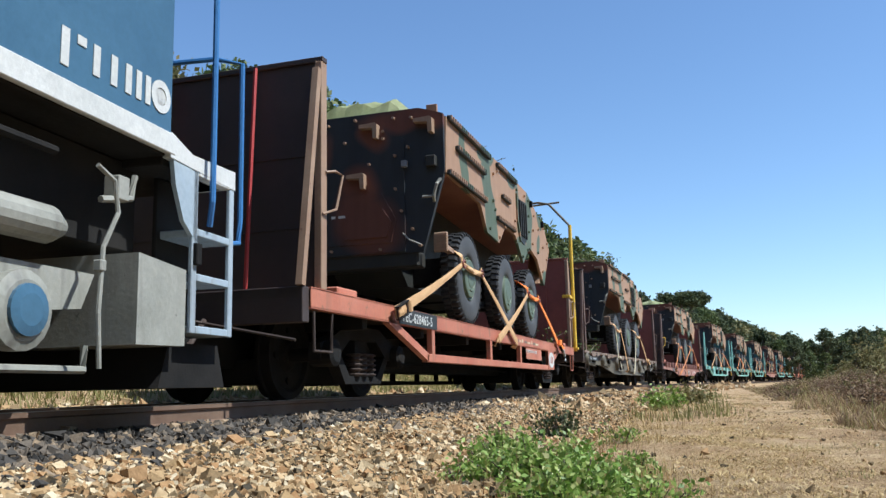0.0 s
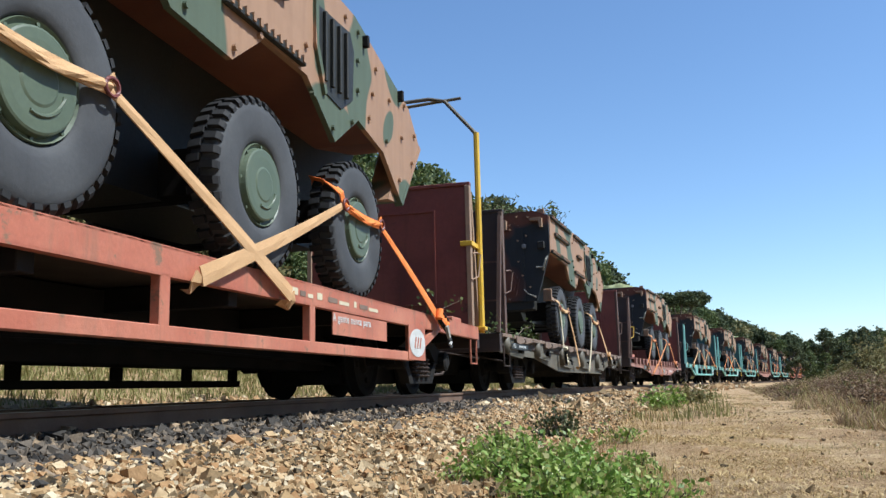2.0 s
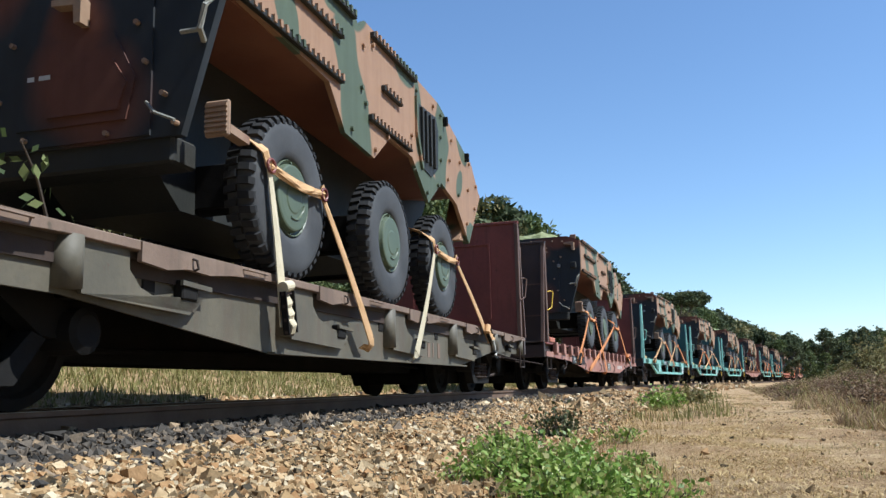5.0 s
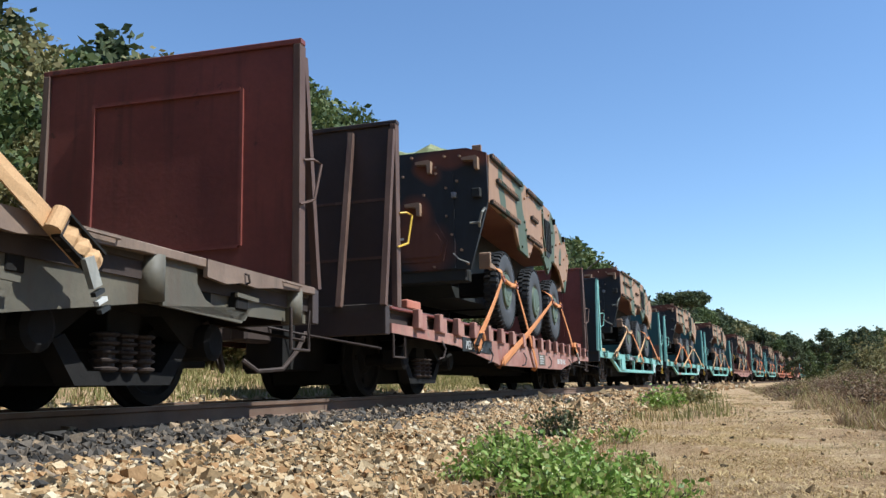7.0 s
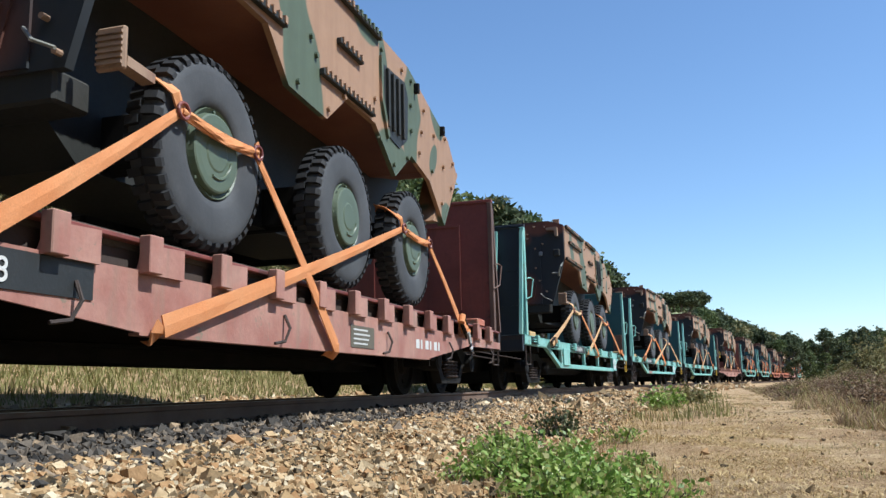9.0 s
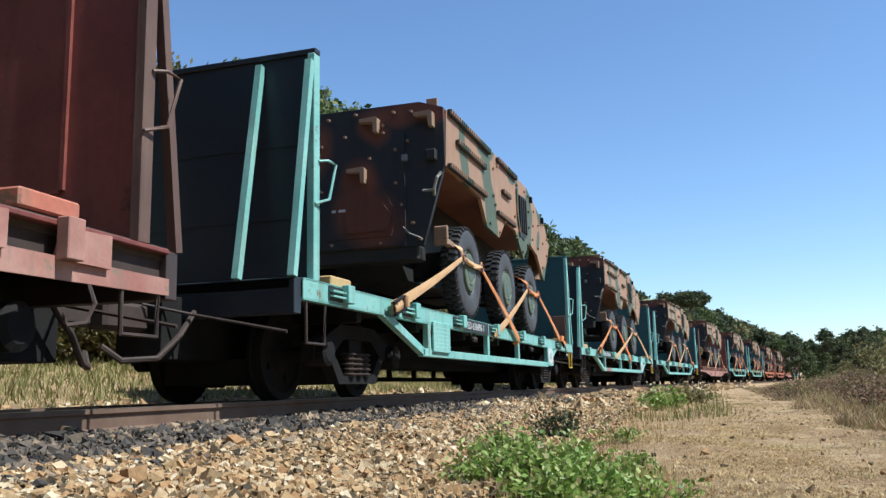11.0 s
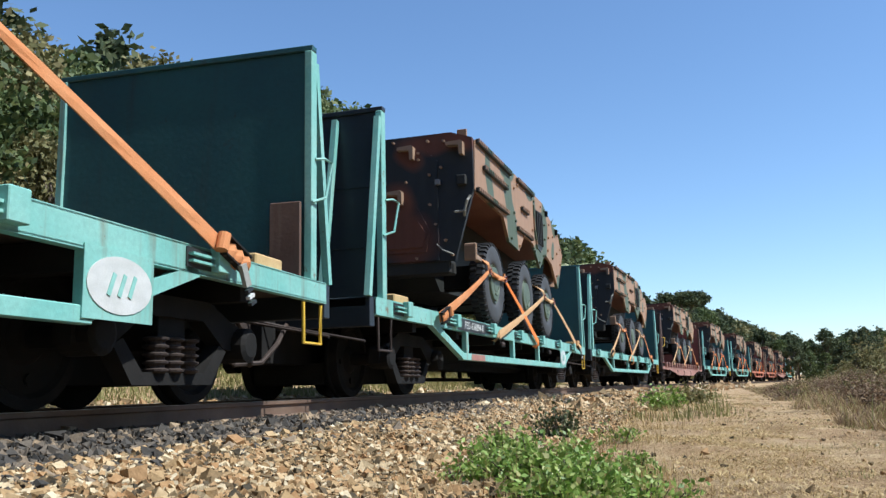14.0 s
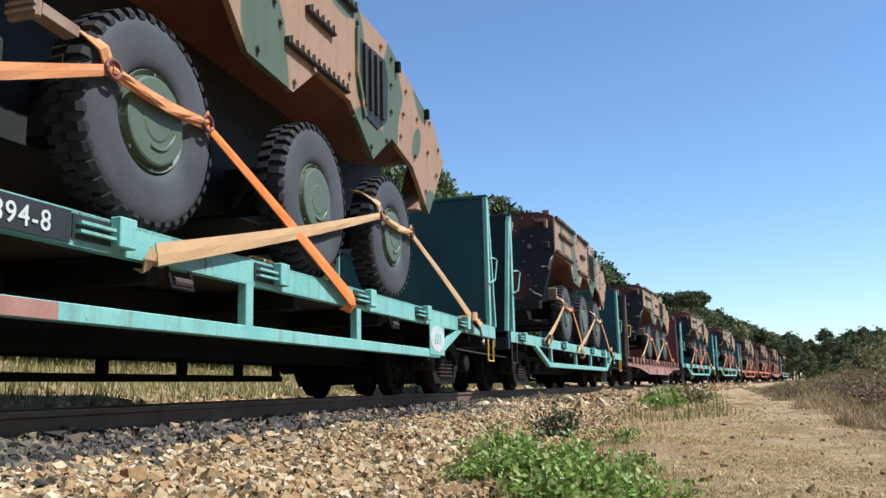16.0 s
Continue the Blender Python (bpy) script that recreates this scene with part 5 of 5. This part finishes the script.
# ---- build the train ----
CENTRES = {1: -20.16, 2: -4.87, 3: 10.74, 4: 26.07, 5: 40.75, 6: 55.3, 7: 70.0, 8: 84.8, 9: 99.8, 10: 114.7, 11: 129.7, 12: 144.7, 13: 159.7}
CARGO = []  # (thing, wagon number, shift along the wagon, height)

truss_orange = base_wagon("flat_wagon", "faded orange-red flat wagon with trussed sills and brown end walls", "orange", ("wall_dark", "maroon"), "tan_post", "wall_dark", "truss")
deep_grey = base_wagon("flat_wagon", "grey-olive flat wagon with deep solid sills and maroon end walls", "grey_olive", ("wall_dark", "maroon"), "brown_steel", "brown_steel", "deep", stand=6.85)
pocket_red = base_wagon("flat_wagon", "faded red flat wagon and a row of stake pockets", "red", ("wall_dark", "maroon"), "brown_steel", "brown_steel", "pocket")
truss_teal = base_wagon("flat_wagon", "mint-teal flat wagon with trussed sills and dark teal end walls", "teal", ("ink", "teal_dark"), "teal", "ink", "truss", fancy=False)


def lower_to_view(w, drop):
    """Lowers all that the springs carry, by a drop that fits the camera's view."""
    for ch in w.children:
        if ch.name.split(".")[0] not in ("bogie", "wheelset", "coupler"):
            ch.location.z -= drop


lower_to_view(truss_orange, 0.06)
lower_to_view(deep_grey, 0.06)
lower_to_view(pocket_red, 0.055)
for ch in pocket_red.children:
    if ch.name.split(".")[0] == "deck":
        ch.location.z += 0.035
LOWER = {1: 0.085, 2: 0.075, 3: 0.02, 7: 0.02, 10: 0.06, 11: 0.06, 12: 0.02}
WAGONS = {1: truss_orange, 2: deep_grey, 3: pocket_red, 4: truss_teal}
for k, src in ((5, truss_teal), (6, truss_teal), (7, pocket_red), (8, truss_teal), (9, truss_teal), (10, truss_orange), (11, truss_orange), (12, pocket_red), (13, truss_teal)):
    WAGONS[k] = copy_thing(src, Matrix.Identity(4))
number_panel(WAGONS[1], "PEC-628465-5", -4.78, -3.5, 0.765, 0.935)
number_panel(WAGONS[4], "PED-636696-1", -2.24, -0.93, 0.83, 0.99, 0.12)
number_panel(WAGONS[5], "PED-636894-8", -4.08, -2.7, 0.83, 0.99, 0.3)
number_panel(WAGONS[3], "PED-6   -8", -4.3, -2.8, 0.56, 0.745, 0.14)
number_panel(WAGONS[2], "PED", -6.6, -5.45, 0.70, 0.80, 0.1)
for q in range(5):
    part("lettering_bar", B(HALF + 0.0085, HALF + 0.0105, -6.1 + q * 0.1, -6.04 + q * 0.1, 0.735, 0.775, bevel=0.0), "white", WAGONS[2])
for q in range(5):
    part("lettering_bar", B(HALF - 0.089, HALF - 0.086, 1.15 + q * 0.2, 1.15 + q * 0.2 + (0.04 if q % 2 else 0.1), 0.44, 0.62, bevel=0.0), "deck_edge", WAGONS[2], "faded tan lettering")
part("stencil_panel", B(HALF + 0.001, HALF + 0.006, 0.62, 1.2, 0.46, 0.66, bevel=0.0), "grey_olive", WAGONS[3], "grey panel with worn stencilled lines")
for q in range(4):
    part("lettering_bar", B(HALF + 0.006, HALF + 0.008, 0.68, 1.02 + 0.03 * (q % 3), 0.49 + q * 0.042, 0.505 + q * 0.042, bevel=0.0), "white", WAGONS[3])
for q in range(6):
    part("lettering_bar", B(HALF + 0.001, HALF + 0.003, 2.5 + q * 0.17, 2.5 + q * 0.17 + (0.06 if q % 2 else 0.12), 0.52, 0.62, bevel=0.0), "white", WAGONS[3])
part("repaired_strip", B(HALF + 0.001, HALF + 0.004, -3.45, -2.75, 0.445, 0.53, bevel=0.0), "red", WAGONS[5], "red-brown patch on the lower rail")
oval_mark(WAGONS[1], 3.85, 0.58, "orange")
oval_mark(WAGONS[4], 3.95, 0.66, "teal")
oval_mark(WAGONS[5], 3.6, 0.66, "teal")
part("info_panel", B(HALF + 0.001, HALF + 0.01, 1.5, 2.85, 0.55, 0.745, bevel=0.0), "orange", WAGONS[1], "orange board with rows of worn white lettering")
sign_text(WAGONS[1], "A gente nunca para", 1.5, 0.665, 0.062)
for q, (y0, y1) in enumerate(((0.72, 0.84), (0.88, 0.98), (1.02, 1.12), (1.2, 1.3), (1.42, 1.62), (1.66, 1.88), (2.0, 2.06), (2.14, 2.34), (2.38, 2.62))):
    part("lettering_bar", B(HALF + 0.001, HALF + 0.003, y0, y1, 0.82, 0.875 - 0.012 * (q % 3), bevel=0.0), "deck_edge" if q % 3 == 1 else "strap_pale", WAGONS[1], "worn pale lettering")
part("sill_panel", B(HALF + 0.001, HALF + 0.03, -3.55, -2.9, 0.5, 0.86), "teal", WAGONS[4], "mint-teal boxed sill panel")
for j in range(6):
    part("lettering_bar", B(HALF + 0.0302, HALF + 0.0315, -3.5, -3.02 + 0.05 * (j % 3), 0.56 + j * 0.046, 0.567 + j * 0.046, bevel=0.0), "pale_teal", WAGONS[4])
# mast with an arm, on the first wagon's far end
mast = part("mast", TU([(HALF + 0.03, 6.92, 0.86), (HALF + 0.03, 6.92, 3.9)], 0.045, 8), "yellow", WAGONS[1], "yellow steel mast")
part("mast_arm", TU([(HALF + 0.03, 6.92, 3.88), (0.83, 6.92, 4.46), (0.58, 6.92, 4.52), (-0.42, 6.92, 4.5)], 0.03, 8), "grey_olive", mast, "bent grey arm")
part("mast_bar", TU([(-0.42, 6.98, 4.42), (1.08, 6.98, 4.5)], 0.025, 8), "grey_olive", mast)
part("mast", TU([(-HALF + 0.06, 6.78, 0.92), (-HALF + 0.06, 6.8, 3.3)], 0.035, 8), "yellow", WAGONS[1], "yellow steel mast")
part("mast_foot", B(HALF - 0.06, HALF + 0.1, 6.84, 7.0, 0.9, 0.95), "yellow", mast)
part("mast_bracket", B(HALF - 0.16, HALF + 0.02, 6.5, 6.92, 2.1, 2.17), "yellow", mast)
# red safety rods and a chock on the first wagon
for x in (0.62, -0.3):
    part("red_rod", TU([(x, -6.75, 0.92), (x + 0.02, -6.66, 3.0)], 0.02, 6), "red_rod", WAGONS[1], "thin red vertical rod")
carrier = build_carrier()
LOAD = {1: -0.01, 2: -0.17, 3: 0.3, 4: 0.15, 5: -0.07}
CARGO.append((carrier, 1, LOAD[1], DECK))
for k in range(2, 14):
    CARGO.append((copy_thing(carrier, Matrix.Identity(4)), k, LOAD.get(k, 0.1), DECK))

TAN, ORG, BRT, PALE = "strap_tan", "strap", "strap_bright", "strap_pale"
LASH = {
    1: (((-5.0, 0.86), (0.63, 0.80), (TAN, TAN, TAN)), ((-0.6, 0.79), (4.75, 0.84), (TAN, BRT, BRT))),
    2: (((-2.35, 0.56), (-0.6, 0.54), (PALE, TAN, TAN)), ((0.75, 0.46), (4.1, 0.76), (PALE, TAN, TAN))),
    3: (((-3.85, 0.62), (0.19, 0.45), (ORG, ORG, ORG)), ((-2.25, 0.46), (4.4, 0.8), (ORG, ORG, ORG))),
    4: (((-4.95, 0.9), (0.92, 0.86), (TAN, TAN, ORG)), ((-0.6, 0.86), (5.15, 0.95), (TAN, ORG, ORG))),
    5: (((-4.95, 0.92), (0.85, 0.87), (ORG, ORG, BRT)), ((-2.05, 0.86), (5.4, 0.95), (TAN, TAN, TAN))),
}
for k in range(1, 14):
    usual = (((-4.4, 0.9), (-0.1, 0.8), (ORG, BRT, BRT) if k > 7 else (TAN, ORG, ORG)), ((-0.9, 0.85), (4.2, 0.9), (BRT, BRT, BRT) if k > 7 else (TAN, TAN, ORG)))
    for n, (h, (a, b, mats)) in enumerate(zip((HUBS[0], HUBS[2]), LASH.get(k, usual))):
        kind = {TAN: "faded tan", PALE: "pale cream", BRT: "bright orange"}.get(mats[0], "orange")
        shift, drop = LOAD.get(k, 0.1), LOWER.get(k, 0.0)
        a, b = (a[0] - shift, a[1] + drop), (b[0] - shift, b[1] + drop)
        CARGO.append((strap(h, a, b, mats, kind + " lashing strap across a carrier's wheel disc", (n == 0, n == 1)), k, shift, 0.0))
CARGO.append((tarp("pale olive tarpaulin heaped on a carrier roof", -0.8, 0.75, -2.98, -1.4, 2.74, 0.75, 4), 1, -0.04, DECK))
CARGO.append((tarp("pale olive tarpaulin lying on a carrier roof", -0.8, 0.8, -2.98, -1.3, 2.74, 0.5, 9), 3, 0.3, DECK))
CARGO.append((tarp("pale olive tarpaulin lying on a carrier roof", -0.9, 0.9, -1.0, 1.4, 2.72, 0.3, 12), 2, 0.1, DECK))
CARGO.append((tarp("olive tarpaulin bundled on a carrier roof", -0.9, 0.9, -2.9, -1.4, 2.7, 0.36, 15), 6, 0.0, DECK))
CARGO.append((branches("leafy cut branches on a carrier roof", 5, -3.0, -0.2, 2.8, 110), 2, -0.17, DECK))
CARGO.append((branches("leafy twigs lying on the wagon deck", 6, 4.6, 6.2, 0.0, 16), 1, 0.0, DECK))
CARGO.append((branches("leafy twigs lying on the wagon deck", 8, -6.0, -3.4, 0.0, 14), 2, 0.0, DECK))
CARGO.append((branches("leafy twigs caught on the wagon end", 14, -7.1, -6.95, 0.0, 9), 2, 0.0, DECK))
CARGO.append((branches("thin twigs caught on a carrier roof", 10, -0.6, 1.2, 2.74, 8), 1, 0.0, DECK))
for k in (4, 5, 1, 3):
    for y in (-5.95, 5.85):
        ch = thing("wheel_chock", "rough wooden block lying on the wagon deck", "chock", "wooden chocks")
        part("block", B(HALF - 0.28, HALF - 0.06, y - 0.22, y + 0.22, 0.0, 0.1, bevel=0.012), "wood_block" if k > 3 else "orange", ch)
        CARGO.append((ch, k, 0.0, DECK))
for k in (4,):
    ch = thing("steel_plate", "rusty brown plate leaning on the end wall", "plate")
    part("sheet", B(HALF - 0.36, HALF - 0.08, 6.44, 6.475, 0.0, 0.66), "brown_steel", ch)
    CARGO.append((ch, k, 0.0, DECK))


# ---- the locomotive ahead ----
def build_locomotive():
    """Its trailing end stands at y = 0; the body runs to -y."""
    w = thing("locomotive", "blue and white diesel locomotive with grey underframe", "locomotive")
    X = 1.33
    part("body", PR([(-X + 0.05, 1.62), (X, 1.62), (X, 3.6), (X - 0.35, 3.95), (-X + 0.35, 3.95), (-X + 0.05, 3.6)], -16.5, -0.75, "y"), "blue", w, "blue painted body side")
    part("sill_stripe", B(X - 0.03, X + 0.01, -16.6, -0.7, 1.52, 1.65), "white", w, "white stripe along the sill")
    part("floor_plate", B(-X + 0.05, X - 0.035, -16.6, -0.7, 1.51, 1.62), "black_steel", w)
    part("walkway", PR([(-0.75, 1.66), (-0.5, 1.58), (0.06, 1.6), (0.06, 1.47), (-0.75, 1.5)], X - 0.05, X + 0.005), "white", w)
    part("end_platform", B(-X, X - 0.055, -0.75, -0.02, 1.46, 1.55), "black_steel", w)
    part("underframe", B(-1.0, 1.0, -16.4, -0.6, 0.95, 1.5), "black_steel", w)
    part("fuel_tank", B(-1.15, 1.15, -9.6, -6.4, 0.35, 1.2, bevel=0.08), "black_steel", w)
    part("wing_plate", PR([(-0.72, 1.56), (-0.42, 1.54), (-0.42, 1.02), (-0.58, 1.14), (-0.68, 1.35)], X - 0.03, X), "pale_blue", w)
    st = part("step_ladder", B(X - 0.03, X, -0.47, -0.41, 0.45, 1.54), "pale_blue", w, "pale blue framed steps")
    part("stringer", B(X - 0.03, X, 0.0, 0.06, 0.45, 1.54), "pale_blue", st)
    for z in (0.45, 0.78, 1.07, 1.46):
        part("tread", B(X - 0.28, X + 0.002, -0.41, 0.0, z, z + 0.05), "white" if z > 1.4 else "pale_blue", st)
    part("step_back", B(X - 0.3, X - 0.27, -0.46, 0.05, 0.5, 1.5), "black_steel", st)
    part("handrail", TU([(X + 0.02, -0.3, 1.15), (X + 0.06, -0.34, 1.3), (X + 0.06, -0.34, 2.9), (X, -0.4, 3.0)], 0.02, 7), "blue_rail", w, "blue tubular handrail")
    part("handrail", TU([(X - 0.1, 0.06, 1.1), (X - 0.08, 0.28, 1.14), (X - 0.08, 0.3, 1.3), (X - 0.08, 0.3, 2.5), (X - 0.3, 0.28, 2.56), (-0.4, 0.05, 2.5)], 0.02, 7), "blue_rail", w, "blue tubular handrail")
    part("battery_box", PR([(-1.0, 0.36), (-0.5, 0.37), (-0.5, 0.84), (-1.0, 0.88)], 0.4, X - 0.02), "cream_steel", w, "pale grey steel box")
    part("plough", PR([(-0.5, 0.4), (0.1, 0.4), (0.2, 0.12), (-0.6, 0.12)], -1.1, 1.2), "black_steel", w)
    part("end_wall", B(-X + 0.1, X - 0.1, -0.76, -0.7, 1.6, 3.6), "blue", w)
    part("coupler", B(-0.1, 0.1, -0.2, 0.5, 0.58, 0.8, bevel=0.03), "rust_dark", w)
    valve = part("air_valve", B(X - 0.16, X - 0.06, -1.15, -1.05, 1.16, 1.3), "cream_steel", w, "pale brake valve")
    part("valve_stub", TU([(X - 0.1, -1.25, 1.14), (X - 0.1, -0.98, 1.2), (X - 0.1, -0.95, 1.34)], 0.02, 6), "cream_steel", valve)
    part("conduit", TU([(X - 0.12, -16.0, 1.32), (X - 0.12, -1.6, 1.32)], 0.025, 7), "black_steel", w)
    part("air_reservoir", LA([(-0.9, 0.06), (-0.82, 0.2), (0.82, 0.2), (0.9, 0.06)], 20, "y", (0.98, -6.0, 0.9)), "black_steel", w)
    # company mark in plain strokes
    for y, ww, hh in ((-1.75, 0.06, 0.2), (-1.63, 0.07, 0.05), (-1.5, 0.055, 0.17), (-1.35, 0.055, 0.17), (-1.22, 0.055, 0.17), (-1.12, 0.05, 0.17), (-1.03, 0.05, 0.17)):
        part("mark_stroke", B(X + 0.001, X + 0.006, y, y + ww, 1.92 - hh, 1.92, bevel=0.0), "white", w)
    part("mark_ring", LA([(0.0, 0.055), (0.0, 0.1), (0.005, 0.1), (0.005, 0.055), (0.0, 0.055)], 24, "x", (X + 0.001, -0.87, 1.84)), "white", w)
    part("cable", TU([(X, -1.42, 1.28), (X + 0.02, -1.3, 1.22), (X + 0.02, -1.26, 1.05), (X + 0.01, -1.36, 0.85), (X + 0.01, -1.38, 0.5), (X, -1.34, 0.22)], 0.014, 7), "cream_steel", w, "pale hanging cable")
    part("pipe_clamp", B(X - 0.02, X + 0.03, -1.4, -1.35, 0.72, 0.78), "cream_steel", w)
    part("step_lock", B(X - 0.01, X + 0.03, -0.46, -0.4, 0.88, 1.02), "black_steel", w, "small latch on the steps")
    # bogie
    for yb in (-3.2, -13.0):
        bg = part("bogie", B(-0.95, 0.95, yb - 1.9, yb + 1.9, 0.5, 0.7), "black_steel", w, "cream-grey cast bogie")
        for sx in (1, -1):
            fr = part("side_frame", PR([(yb - 2.1, 0.75), (yb + 2.1, 0.75), (yb + 2.0, 0.55), (yb + 1.5, 0.5), (yb + 1.2, 0.28), (yb + 0.7, 0.28), (yb + 0.5, 0.55), (yb - 0.5, 0.55), (yb - 0.7, 0.28), (yb - 1.2, 0.28), (yb - 1.5, 0.5), (yb - 2.0, 0.55)], *sorted((sx * 0.98, sx * 1.1))), "cream_steel", bg)
            for k in (-1.5, 0.0, 1.5):
                part("axle_box", LA([(sx * 1.08, 0.2), (sx * 1.16, 0.2), (sx * 1.18, 0.15)], 18, "x", (0, yb + k, 0.5)), "cream_steel", bg)
                part("axle_cap", LA([(sx * 1.17, 0.13), (sx * 1.2, 0.13), (sx * 1.21, 0.08)], 18, "x", (0, yb + k, 0.5)), "blue", bg, "blue axle cap")
            part("brake_cylinder", LA([(-0.35, 0.05), (-0.3, 0.1), (0.15, 0.1), (0.25, 0.05)], 16, "y", (sx * 1.14, yb + 1.5, 0.95)), "cream_steel", bg, "cream brake cylinder")
            part("brake_rigging", BAR((sx * 1.13, yb + 0.3, 0.98), (sx * 1.13, yb + 1.2, 0.95), 0.06, 0.1), "cream_steel", bg)
            part("lower_guard", TU([(sx * 1.13, yb + 1.0, 0.3), (sx * 1.13, yb + 1.0, 0.22), (sx * 1.13, yb + 2.0, 0.22), (sx * 1.13, yb + 2.0, 0.35)], 0.022, 6), "cream_steel", bg)
    wheelsets(w, (-1.7, -3.2, -4.7, -11.5, -13.0, -14.5))
    return w


LOCO = build_locomotive()
LOCO_END = -28.15

# ---- track pieces: sleepers ----
slp = None
for i in range(250):
    s = -18 + i * 0.6
    if slp is None:
        slp = ob = part("sleeper", B(-1.0, 1.0, -0.11, 0.11, -0.32, -0.157, bevel=0.012), "sleeper", track, "weathered wooden sleeper")
    else:
        ob = share("sleeper", slp, track)
    ob.matrix_basis = track_pose(s, 0.3)


# ---- everything that moves ----
def motions():
    times = [i * 0.5 for i in range(33)]
    for k, w in WAGONS.items():
        walk(w, [(t, track_pose(CENTRES[k] - travelled(t))) for t in times])
    for ob, k, shift, z in CARGO:
        off = pose(0, shift, z - LOWER.get(k, 0.0))
        walk(ob, [(t, track_pose(CENTRES[k] - travelled(t)) @ off) for t in times])
    back = pose(0, 8.0, 0)
    walk(LOCO, [(t, track_pose(LOCO_END - 8.0 - travelled(t), 5.0) @ back) for t in times])
    turn_times = [i * 0.125 for i in range(129)]
    for w in (LOCO, *WAGONS.values()):
        for ch in w.children:
            if ch.name.startswith("wheelset"):
                at = ch.location.copy()
                walk(ch, [(t, Matrix.Translation(at) @ Matrix.Rotation((travelled(t) - travelled(0)) / 0.42, 4, "X")) for t in turn_times])


motions()
